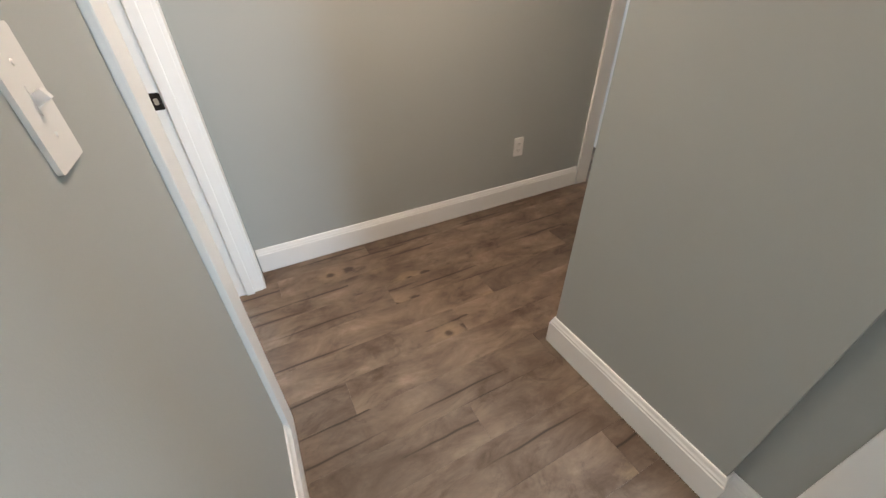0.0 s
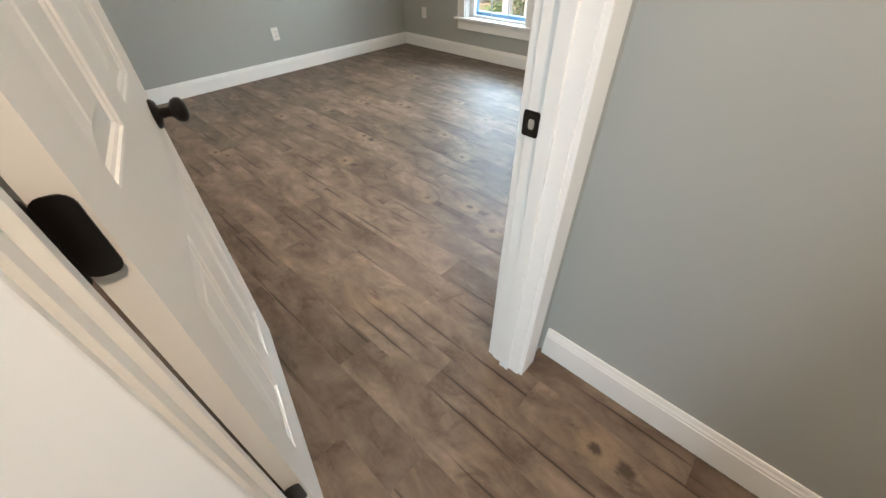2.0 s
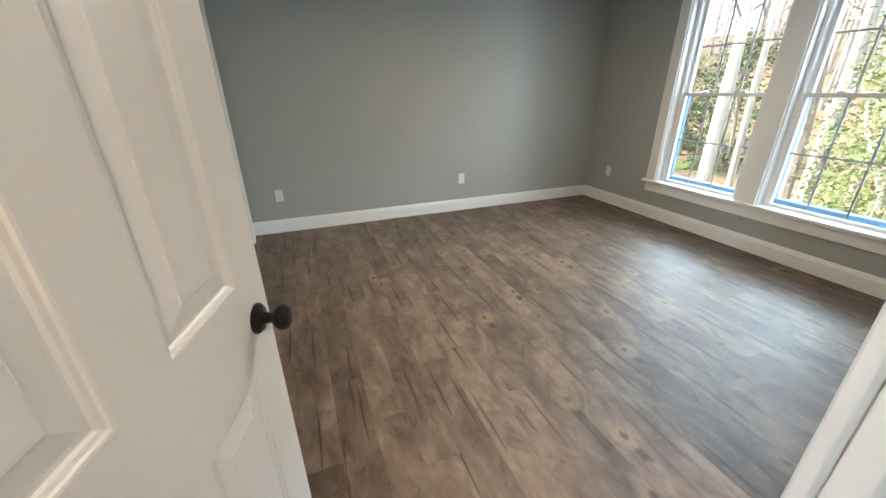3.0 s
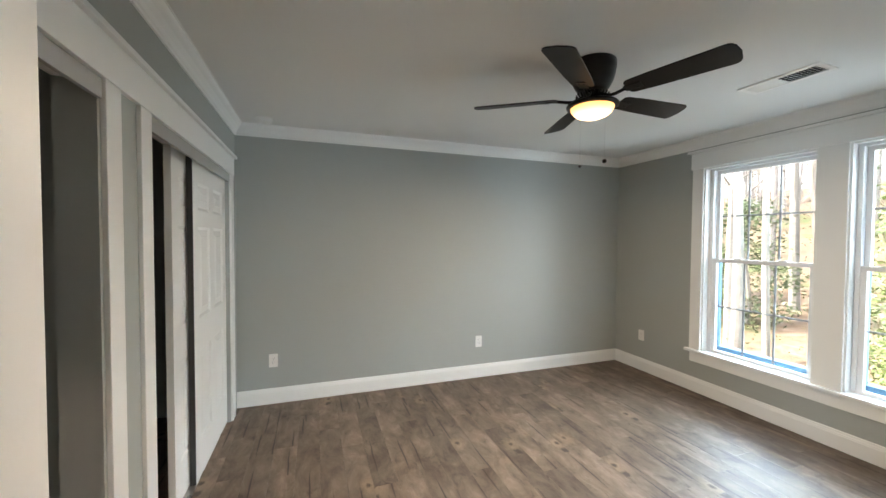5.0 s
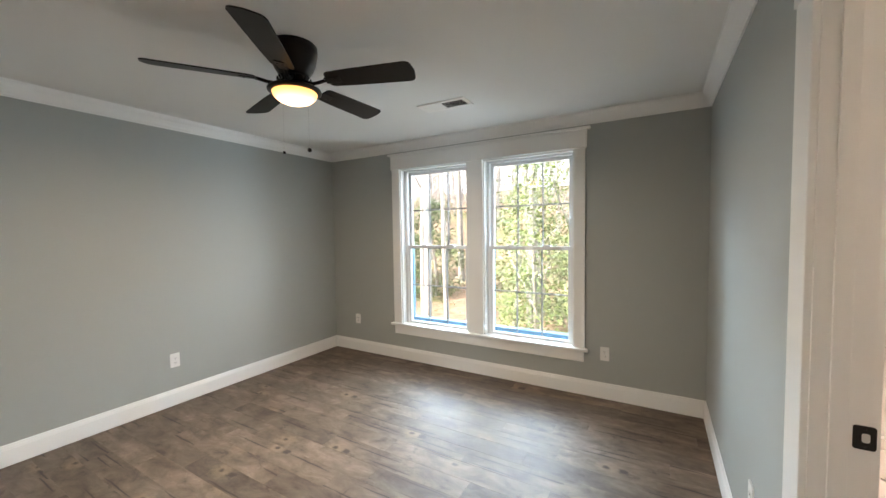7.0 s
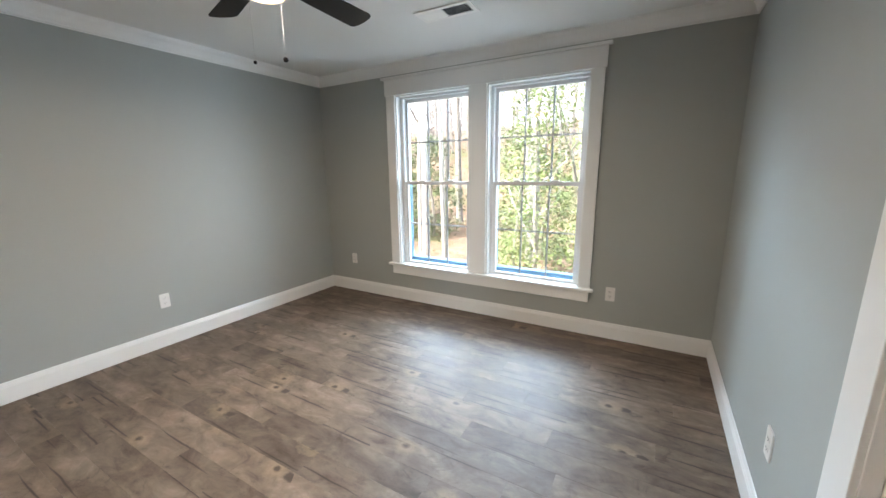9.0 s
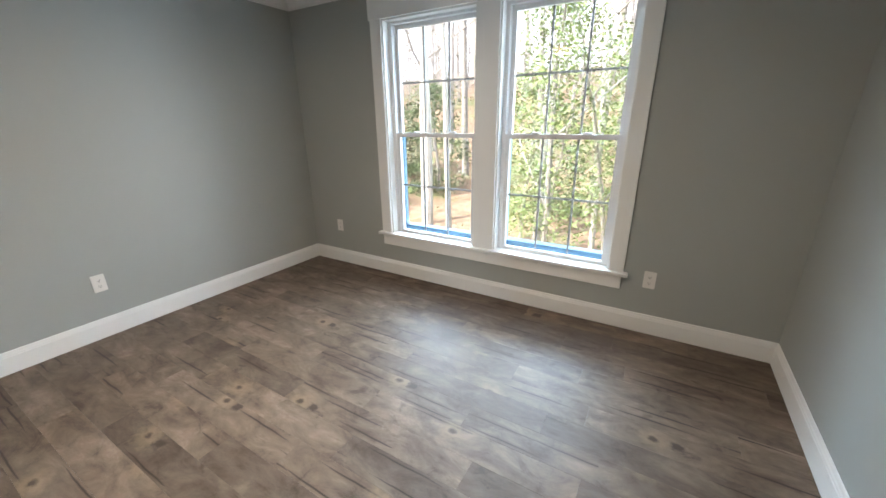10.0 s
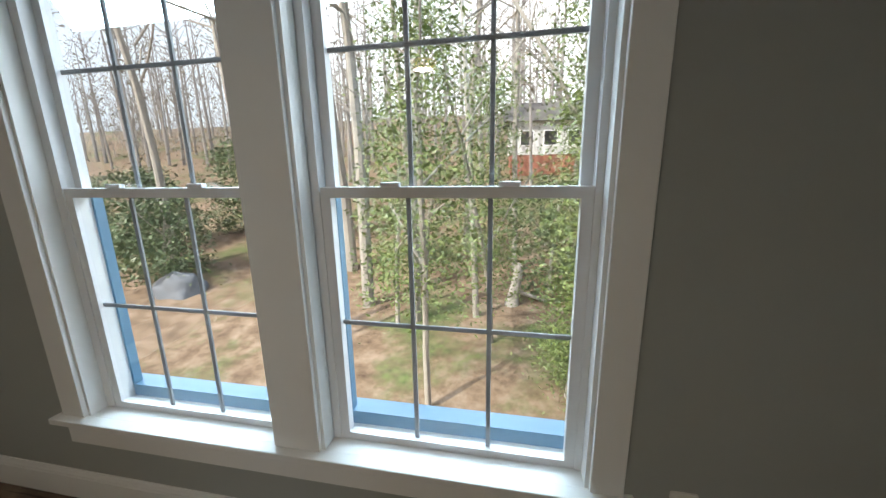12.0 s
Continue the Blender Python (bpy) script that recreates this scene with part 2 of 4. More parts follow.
def lathe(bm, rings, steps=32, centre=(0, 0), closed=True):
    """Rings of (radius, z) turned round the z axis."""
    loops = []
    for r, z in rings:
        if r < 1e-5:
            loops.append([bm.verts.new((centre[0], centre[1], z))])
        else:
            loops.append([bm.verts.new((centre[0] + r * math.cos(2 * math.pi * k / steps), centre[1] + r * math.sin(2 * math.pi * k / steps), z)) for k in range(steps)])
    for a, c in zip(loops, loops[1:]):
        for k in range(steps):
            j = (k + 1) % steps
            if len(a) == 1 and len(c) > 1:
                bm.faces.new((a[0], c[k], c[j]))
            elif len(c) == 1 and len(a) > 1:
                bm.faces.new((a[k], a[j], c[0]))
            elif len(a) > 1:
                bm.faces.new((a[k], a[j], c[j], c[k]))


def limb(bm, p, q, r0, r1, steps=7):
    """A tapered round stick from p to q."""
    p, q = Vector(p), Vector(q)
    turn = (q - p).to_track_quat("Z", "Y").to_matrix()
    rings = []
    for c, r in ((p, r0), (q, r1)):
        rings.append([bm.verts.new(c + turn @ Vector((r * math.cos(2 * math.pi * k / steps), r * math.sin(2 * math.pi * k / steps), 0))) for k in range(steps)])
    for k in range(steps):
        j = (k + 1) % steps
        bm.faces.new((rings[0][k], rings[0][j], rings[1][j], rings[1][k]))


def cells(bm, us, vs, d0, d1, solid, place):
    """A slab cut into a grid: solid(i, j) says which cells are there; place(u, v, d) gives the point."""
    keep, cache = {(i, j) for i in range(len(us) - 1) for j in range(len(vs) - 1) if solid(i, j)}, {}

    def P(i, j, k):
        if (i, j, k) not in cache:
            cache[i, j, k] = bm.verts.new(place(us[i], vs[j], (d0, d1)[k]))
        return cache[i, j, k]

    for i, j in keep:
        for k in (0, 1):
            bm.faces.new((P(i, j, k), P(i + 1, j, k), P(i + 1, j + 1, k), P(i, j + 1, k)))
        for di, dj, a, c in ((-1, 0, (i, j), (i, j + 1)), (1, 0, (i + 1, j), (i + 1, j + 1)), (0, -1, (i, j), (i + 1, j)), (0, 1, (i, j + 1), (i + 1, j + 1))):
            if (i + di, j + dj) not in keep:
                bm.faces.new((P(*a, 0), P(*c, 0), P(*c, 1), P(*a, 1)))
    bmesh.ops.recalc_face_normals(bm, faces=bm.faces)


def wall(name, axis, d0, d1, u0, u1, z0, z1, holes=(), material=None, label=""):
    """A wall whose faces lie at axis = d0 and d1, with holes (u0, u1, z0, z1) right through it."""
    us = sorted({u0, u1, *[h[0] for h in holes], *[h[1] for h in holes]})
    vs = sorted({z0, z1, *[h[2] for h in holes], *[h[3] for h in holes]})

    def solid(i, j):
        u, v = (us[i] + us[i + 1]) / 2, (vs[j] + vs[j + 1]) / 2
        return not any(h[0] < u < h[1] and h[2] < v < h[3] for h in holes)

    bm = bmesh.new()
    cells(bm, us, vs, d0, d1, solid, (lambda u, v, d: (d, u, v)) if axis == "x" else (lambda u, v, d: (u, d, v)))
    return setting(name, bm, material or WALL, label or "smooth grey painted plaster wall", "wall")


def link(name, bm, material, smooth=False):
    me = bpy.data.meshes.new(name)
    bm.to_mesh(me)
    bm.free()
    if smooth:
        for p in me.polygons:
            p.use_smooth = True
    me.materials.append(material)
    return new(name, me)


def setting(name, bm, material, label, category, smooth=False):
    return tagged(link(name, bm, material, smooth), label, category, kind="structure")


def thing(name, label, category, m=None, group="", kind=""):
    ob = new(name)
    ob.empty_display_size = 0.05
    if m is not None:
        ob.matrix_world = m
    return tagged(ob, label, category, group, kind)


def part(name, bm, material, parent, label="", smooth=False):
    ob = link(name, bm, material, smooth)
    ob.parent = parent
    if label:
        ob["label"] = label
    return ob


def sweep(bm, profile, p0, p1, out, m0=0.0, m1=0.0):
    """A moulding: profile points (depth, height) run from p0 to p1; out is the way depth points; m0, m1: how far the ends move along the run per depth."""
    p0, p1, out = Vector(p0), Vector(p1), Vector(out)
    way = (p1 - p0).normalized()
    up = Vector((0, 0, 1))
    a = [bm.verts.new(p0 + out * d + up * h + way * (m0 * d)) for d, h in profile]
    c = [bm.verts.new(p1 + out * d + up * h - way * (m1 * d)) for d, h in profile]
    n = len(profile)
    for k in range(n):
        j = (k + 1) % n
        bm.faces.new((a[k], a[j], c[j], c[k]))
    bm.faces.new(a[::-1])
    bm.faces.new(c)
    bmesh.ops.recalc_face_normals(bm, faces=bm.faces)


BASE = [(0, 0.004), (0.015, 0.004), (0.015, 0.108), (0.0125, 0.112), (0.0125, 0.119), (0.009, 0.126), (0.0075, 0.136), (0.005, 0.141), (0, 0.141)]
CROWN = [(0.84 * d, h) for d, h in [(0, -0.098), (0.012, -0.098), (0.014, -0.088), (0.022, -0.082), (0.030, -0.064), (0.048, -0.040), (0.066, -0.026), (0.074, -0.016), (0.076, -0.004), (0.084, -0.003), (0.084, 0), (0, 0)]]


def baseboard(p0, p1, out, m0=0.0, m1=0.0):
    bm = bmesh.new()
    sweep(bm, BASE, (*p0, 0), (*p1, 0), (*out, 0), m0, m1)
    return setting("baseboard", bm, TRIM, "white painted moulded wooden baseboard along the wall", "baseboard")


def crown(p0, p1, out, z, m0=1.0, m1=1.0):
    bm = bmesh.new()
    sweep(bm, CROWN, (*p0, z), (*p1, z), (*out, 0), m0, m1)
    return setting("crown_moulding", bm, TRIM, "white painted crown moulding under the ceiling", "trim")


# ---- the shell ----
CH = 2.45
XW, XE, XH = -3.06, 0.85, 0.96       # bedroom west and east faces, hall side of the east wall
YN, YS, YH = 6.0, 1.86, 2.95         # window wall, closet wall, hall north wall
WIN = ((-2.006, -1.152), (-0.992, -0.113))
WZ0, WZ1 = 0.395, 2.165
D1 = (2.035, 2.795)                   # bedroom door opening, between jamb faces
D2 = (3.07, 3.835)                   # bathroom door opening
DH = 2.04
JT = 0.018                           # jamb board thickness
wall("wall_north", "y", YN, YN + 0.15, XW - 0.15, 2.8, 0, CH, [(a, b, WZ0 - 0.03, WZ1) for a, b in WIN])
wall("wall_west", "x", XW - 0.12, XW, 1.06, YN, 0, CH)
wall("wall_east", "x", XE, XH, 1.16, YN, 0, CH, [(D1[0] - JT, D1[1] + JT, 0, DH + JT), (D2[0] - JT, D2[1] + JT, 0, DH + JT)])
C1, C2, CZ = (-0.952, 0.55), (-2.815, -1.305), 1.984
wall("wall_south", "y", YS - 0.11, YS, XW, XE, 0, CH, [(*C1, 0, CZ), (*C2, 0, CZ)])
wall("closet_back_wall", "y", 1.06, 1.16, XW, XH, 0, CH)
wall("closet_divider", "x", -1.24, -1.13, 1.16, YS - 0.11, 0, CH)
# hall
wall("hall_west_wall", "x", XE, XH, -1.2, 1.06, 0, CH)
wall("hall_north_wall", "y", YH, YH + 0.11, XH, 5.2, 0, CH, [(3.27, 3.95, 0, DH)])
wall("hall_partition", "x", 2.0, 2.12, 1.19, 1.86, 0, CH)
wall("hall_recess_wall", "x", 2.03, 2.14, -1.2, 1.19, 0, CH, [(0.1, 0.975, 0, DH)])
wall("hall_south_side_wall", "y", 1.74, 1.86, 2.12, 5.2, 0, CH)
wall("hall_end_wall", "y", -1.3, -1.2, XE, 5.2, 0, CH, [(2.4, 3.15, 0.75, 2.1)])
wall("side_room_wall", "x", 5.2, 5.32, -1.3, 6.15, 0, CH, [(-0.6, 0.3, 0.75, 2.1)])
wall("bath_divider", "x", 2.45, 2.55, YH + 0.11, YN, 0, CH)
wall("far_room_back_wall", "y", YN, YN + 0.15, 2.8, 5.32, 0, CH)

bm = bmesh.new()
box(bm, XW - 0.15, -1.3, -0.2, 5.32, YN + 0.15, -0.008)
FLOOR = setting("floor", bm, SUB, "wood-look vinyl plank floor in worn grey-brown", "floor")
bm = bmesh.new()
box(bm, XW - 0.15, -1.3, CH, 5.32, YN + 0.15, CH + 0.2)
setting("ceiling", bm, CEIL, "flat white painted ceiling", "ceiling")

# crown round the bedroom
crown((XW, YN), (XE, YN), (0, -1), CH)
crown((XE, YN), (XE, YS), (-1, 0), CH)
crown((XE, YS), (XW, YS), (0, 1), CH)
crown((XW, YS), (XW, YN), (1, 0), CH)
crown((XH, YN), (2.45, YN), (0, -1), CH)

# baseboards
CW = 0.108
baseboard((XW, YS), (XW, YN), (1, 0), 0, 1)
baseboard((XW, YN), (XE, YN), (0, -1), 1, 1)
baseboard((XE, YN), (XE, D2[1] + 0.006 + 0.128), (-1, 0), 1, 0)
baseboard((XE, D2[0] - 0.006 - 0.128), (XE, D1[1] + 0.006 + CW), (-1, 0))
baseboard((XH, -1.2), (XH, D1[0] - 0.006 - 0.118), (1, 0))
baseboard((XH + 0.016, YH), (3.27 - CW, YH), (0, -1))
baseboard((3.95 + CW, YH), (5.2, YH), (0, -1))
baseboard((2.0, 1.86), (2.0, 1.19), (-1, 0), -1, -1)
baseboard((2.0, 1.19), (2.03, 1.19), (0, -1), -1, 1)
baseboard((2.03, 1.19), (2.03, 1.081), (-1, 0), 1, 0)
baseboard((5.2, 1.86), (2.0, 1.86), (0, 1), 0, -1)

# ---- floor boards ----
PW, PL = 0.15, 1.06
_boards = {}


def board_mesh(length, width):
    key = (round(length, 3), round(width, 3))
    if key not in _boards:
        b = bmesh.new()
        box(b, 0, 0, -0.008, key[0] - 0.0004, key[1] - 0.0004, 0.0)
        top = [e for e in b.edges if all(v.co.z > -0.001 for v in e.verts)]
        bmesh.ops.bevel(b, geom=top, offset=0.0005, segments=1, affect="EDGES")
        me = bpy.data.meshes.new("plank")
        b.to_mesh(me)
        b.free()
        me.materials.append(PLANK)
        _boards[key] = me
    return _boards[key]


def lay(x0, x1, y0, y1, seed):
    rng = random.Random(seed)
    y, row = y0, 0
    while y < y1 - 0.004:
        w = min(PW, y1 - y)
        x = x0
        first = PL * (0.25 + 0.75 * ((row * 0.37 + rng.random() * 0.2) % 1.0))
        while x < x1 - 0.004:
            ln = min(first, x1 - x)
            first = PL
            o = new("plank", board_mesh(ln, w))
            o.parent = FLOOR
            o.location = (x, y, 0)
            x += ln
        y += w
        row += 1


# ---- trim ----
def casing_set(name, axis, face, out, u0, u1, top, w=CW, w1=None, foot=0.0, thick=0.016):
    """Flat casings round a door opening on one side of its wall."""
    ob = thing(name, "white painted wooden door casing", "door casing", kind="structure")
    r, w1 = 0.006, w1 or w

    def bx(n, ua, ub, za, zb, t=thick):
        b = bmesh.new()
        if axis == "x":
            box(b, face, ua, za, face + out * t, ub, zb, 0.003)
        else:
            box(b, ua, face, za, ub, face + out * t, zb, 0.003)
        part(n, b, TRIM, ob)

    bx("side_casing", u0 - r - w, u0 - r, foot, top + r)
    bx("side_casing", u1 + r, u1 + r + w1, foot, top + r)
    bx("head_casing", u0 - r - w - 0.012, u1 + r + w1 + 0.012, top + r, top + r + 0.135, thick + 0.003)
    bx("cap", u0 - r - w - 0.03, u1 + r + w1 + 0.03, top + r + 0.135, top + r + 0.153, thick + 0.018)
    return ob


def jamb_set(name, axis, f0, f1, u0, u1, top, stop, lip=0.0):
    """Jamb boards lining a door opening, with stop strips at depth stop."""
    ob = thing(name, "white painted door jamb with stop strips", "door frame", kind="structure")

    def bx(n, a0, a1, ua, ub, za, zb, bev=0.0015):
        b = bmesh.new()
        if axis == "x":
            box(b, a0, ua, za, a1, ub, zb, bev)
        else:
            box(b, ua, a0, za, ub, a1, zb, bev)
        part(n, b, TRIM, ob)

    bx("side_jamb", f0 - 0.001, f1 + 0.001, u0 - JT + 0.001, u0, 0.001, top)
    bx("side_jamb", f0 - 0.001, f1 + 0.001, u1, u1 + JT - 0.001, 0.001, top)
    bx("head_jamb", f0 - 0.001, f1 + 0.001, u0, u1, top, top + JT - 0.001)
    bx("stop", stop - 0.017, stop + 0.017, u0, u0 + 0.011, 0.001, top)
    bx("stop", stop - 0.017, stop + 0.017, u1 - 0.011, u1, 0.001, top)
    bx("stop", stop - 0.017, stop + 0.017, u0 + 0.011, u1 - 0.011, top - 0.011, top)
    return ob


# ---- doors ----
def six_panel(parent, w, h, t, material, rows=((0.235, 0.80), (1.0, 1.60), (1.70, 1.90)), stile=0.115, mid=0.105):
    """A moulded six-panel leaf: x from 0 to w, y from 0 to t, z from 0 to h."""
    xs = [0, stile, (w - mid) / 2, (w + mid) / 2, w - stile, w]
    zs = [0] + [z for r in rows for z in r] + [h]
    b = bmesh.new()
    cells(b, xs, zs, 0, t, lambda i, j: not (i in (1, 3) and j in (1, 3, 5)), lambda u, v, d: (u, d, v))
    part("leaf_frame", b, material, parent)
    for x0, x1 in ((xs[1], xs[2]), (xs[3], xs[4])):
        for z0, z1 in rows:
            b = bmesh.new()
            for y, s in ((0.0, 1), (t, -1)):
                loops = []
                for inset, depth in ((0, 0.0), (0.004, 0.001), (0.006, 0.0045), (0.012, 0.006), (0.016, 0.0095), (0.022, 0.0095), (0.024, 0.0085), (0.056, 0.0035), (0.059, 0.0015), (0.061, 0.0012)):
                    loops.append([b.verts.new(p) for p in ((x0 + inset, y + s * depth, z0 + inset), (x1 - inset, y + s * depth, z0 + inset), (x1 - inset, y + s * depth, z1 - inset), (x0 + inset, y + s * depth, z1 - inset))])
                for p, q in zip(loops, loops[1:]):
                    for k in range(4):
                        j = (k + 1) % 4
                        f = (p[k], p[j], q[j], q[k])
                        b.faces.new(f if s > 0 else f[::-1])
                b.faces.new(loops[-1] if s > 0 else loops[-1][::-1])
            part("panel", b, material, parent)


def knob(parent, x, z, y, side):
    """A round knob on a rose, standing out along side * y."""
    b = bmesh.new()
    lathe(b, [(0, 0), (0.033, 0), (0.033, 0.005), (0.028, 0.011), (0.013, 0.014), (0.011, 0.030), (0.015, 0.036), (0.025, 0.043), (0.029, 0.053), (0.027, 0.062), (0.018, 0.069), (0, 0.071)], 28)
    b.transform(Matrix.Translation((x, y, z)) @ Matrix.Rotation(radians(-90 * side), 4, "X"))
    bmesh.ops.recalc_face_normals(b, faces=b.faces)
    return part("door_knob", b, BLACK, parent, "dark bronze round door knob", True)


def rounded_plate(w, h, t, r=0.012):
    """A thin plate in the xz plane, with rounded corners, thickness along y."""
    b = bmesh.new()
    pts = []
    for cx, cz, a0 in ((w / 2 - r, h / 2 - r, 0), (-w / 2 + r, h / 2 - r, 90), (-w / 2 + r, -h / 2 + r, 180), (w / 2 - r, -h / 2 + r, 270)):
        pts += [(cx + r * math.cos(radians(a0 + k * 22.5)), cz + r * math.sin(radians(a0 + k * 22.5))) for k in range(5)]
    f = [b.verts.new((x, 0, z)) for x, z in pts]
    k = [b.verts.new((x, t, z)) for x, z in pts]
    b.faces.new(f)
    b.faces.new(k[::-1])
    for i in range(len(pts)):
        j = (i + 1) % len(pts)
        b.faces.new((f[j], f[i], k[i], k[j]))
    bmesh.ops.recalc_face_normals(b, faces=b.faces)
    return b


def strike(parent, x, y, z, face):
    """A strike plate on a jamb that faces along face * y."""
    b = rounded_plate(0.040, 0.057, 0.0016, 0.006)
    b.transform(Matrix.Translation((x, y + (0.0 if face > 0 else -0.0018), z)))
    p = part("strike_plate", b, BLACK, parent, "black strike plate with a bright latch hole")
    b = rounded_plate(0.014, 0.022, 0.0012, 0.005)
    b.transform(Matrix.Translation((x + 0.002, y + (0.0016 if face > 0 else -0.0030), z)))
    part("latch_hole", b, BRIGHT, p)
    for dz in (-0.021, 0.021):
        b = bmesh.new()
        lathe(b, [(0, 0), (0.0035, 0), (0.0025, 0.0012), (0, 0.0015)], 10)
        b.transform(Matrix.Translation((x, y - 0.0018, z + dz)) @ Matrix.Rotation(radians(90), 4, "X"))
        part("screw", b, BLACK, p)


# bedroom door: frame, casings, open leaf
frame1 = jamb_set("door_frame_1", "x", XE, XH, D1[0], D1[1], DH, XE + 0.055)
strike(frame1, XE + 0.012, D1[1], 0.914, -1)
casing_set("door_casing_hall", "x", XH, 1, D1[0], D1[1], DH, 0.118, 0.080)
casing_set("door_casing_bedroom", "x", XE, -1, D1[0], D1[1], DH, thick=0.024)
HX, HY = XE - 0.012, D1[0] + 0.004
LEAF = 15.6
door1 = thing("door_1", "white moulded six-panel door standing open into the bedroom", "door", pose(HX, HY, 0.012, 0, 0, 180 - LEAF), kind="structure")
six_panel(door1, 0.755, 2.02, 0.035, DOORW)
for o in list(door1.children):
    o.location = (0.011, -0.036, 0)
knob(door1, 0.762 - 0.06, 0.90, -0.036, -1)
knob(door1, 0.762 - 0.06, 0.90, -0.001, 1)
b = rounded_plate(0.024, 0.057, 0.002, 0.004)
b.transform(Matrix.Translation((0.7665, -0.0185, 0.90)) @ Matrix.Rotation(radians(-90), 4, "Z"))
part("latch_plate", b, BLACK, door1)
for hz in (0.30, 1.02, 1.80):
    b = bmesh.new()
    lathe(b, [(0, -0.050), (0.004, -0.050), (0.0075, -0.045), (0.0075, 0.045), (0.004, 0.050), (0, 0.050)], 12)
    b.transform(Matrix.Translation((-0.002, 0.003, hz)))
    hinge = part("hinge", b, BLACK, door1, "black butt hinge", True)
    b = rounded_plate(0.032, 0.089, 0.0022, 0.012)
    b.transform(Matrix.Translation((0.0028, -0.018, hz)) @ Matrix.Rotation(radians(90), 4, "Z"))
    part("hinge_leaf", b, BLACK, hinge)
    b = rounded_plate(0.034, 0.089, 0.0022, 0.012)
    b.transform(pose(HX, HY, 0.012, 0, 0, 180 - LEAF).inverted() @ Matrix.Translation((HX + 0.020, D1[0] + 0.0005, hz + 0.012)))
    part("hinge_leaf", b, BLACK, hinge)

# bathroom door frame
frame2 = jamb_set("door_frame_2", "x", XE, XH, D2[0], D2[1], DH, XE + 0.05)
strike(frame2, XH - 0.014, D2[1], 0.962, -1)
casing_set("door_casing_bath", "x", XE, -1, D2[0], D2[1], DH, 0.128)
casing_set("door_casing_bath", "x", XH, 1, D2[0], D2[1], DH)

# door at the far end of the hall
jamb_set("door_frame_3", "y", YH, YH + 0.11, 3.27 + JT, 3.95 - JT, DH - JT, YH + 0.045)
jamb_set("door_frame_4", "x", 2.03, 2.14, 0.1 + JT, 0.975 - JT, DH - JT, 2.085)
casing_set("door_casing_recess", "x", 2.03, -1, 0.1 + JT, 0.975 - JT, DH - JT, 0.118)
casing_set("door_casing_far", "y", YH, -1, 3.27 + JT, 3.95 - JT, DH - JT)
door3 = thing("door_3", "white six-panel door standing open into the far room", "door", pose(3.93, YH + 0.115, 0.012, 0, 0, 96), kind="structure")
six_panel(door3, 0.64, 2.0, 0.035, DOORW, stile=0.1, mid=0.09)
for hz in (0.2, 1.0, 1.8):
    b = bmesh.new()
    lathe(b, [(0, -0.045), (0.0075, -0.045), (0.0075, 0.045), (0, 0.045)], 12)
    b.transform(Matrix.Translation((-0.006, 0.03, hz)))
    hinge = part("hinge", b, BLACK, door3, "black butt hinge", True)
    b = rounded_plate(0.034, 0.089, 0.0025, 0.010)
    b.transform(Matrix.Translation((-0.0028, 0.017, hz)) @ Matrix.Rotation(radians(90), 4, "Z"))
    part("hinge_leaf", b, BLACK, hinge)


# ---- windows ----
def sash(parent, name, x0, x1, z0, z1, y, rail_b, rail_t, stile=0.032):
    """A glazed sash with a grid of six lights."""
    b = bmesh.new()
    cells(b, [x0, x0 + stile, x1 - stile, x1], [z0, z0 + rail_b, z1 - rail_t, z1], y, y + 0.034, lambda i, j: (i, j) != (1, 1), lambda u, v, d: (u, d, v))
    s = part(name, b, VINYL, parent)
    gx0, gx1, gz0, gz1 = x0 + stile, x1 - stile, z0 + rail_b, z1 - rail_t
    b = bmesh.new()
    box(b, gx0 - 0.002, y + 0.013, gz0 - 0.002, gx1 + 0.002, y + 0.017, gz1 + 0.002)
    pane = part("pane", b, GLASS, s)
    pane.visible_shadow = False
    for k in (1, 2):
        x = gx0 + (gx1 - gx0) * k / 3
        part("muntin", boxed(x - 0.007, y + 0.0175, gz0, x + 0.007, y + 0.025, gz1), GRID, s)
    z = (gz0 + gz1) / 2
    for k in range(3):
        xa, xb = gx0 + (gx1 - gx0) * k / 3, gx0 + (gx1 - gx0) * (k + 1) / 3
        part("muntin", boxed(xa + (0.007 if k else 0), y + 0.0180, z - 0.007, xb - (0.007 if k < 2 else 0), y + 0.0245, z + 0.007), GRID, s)
    return s


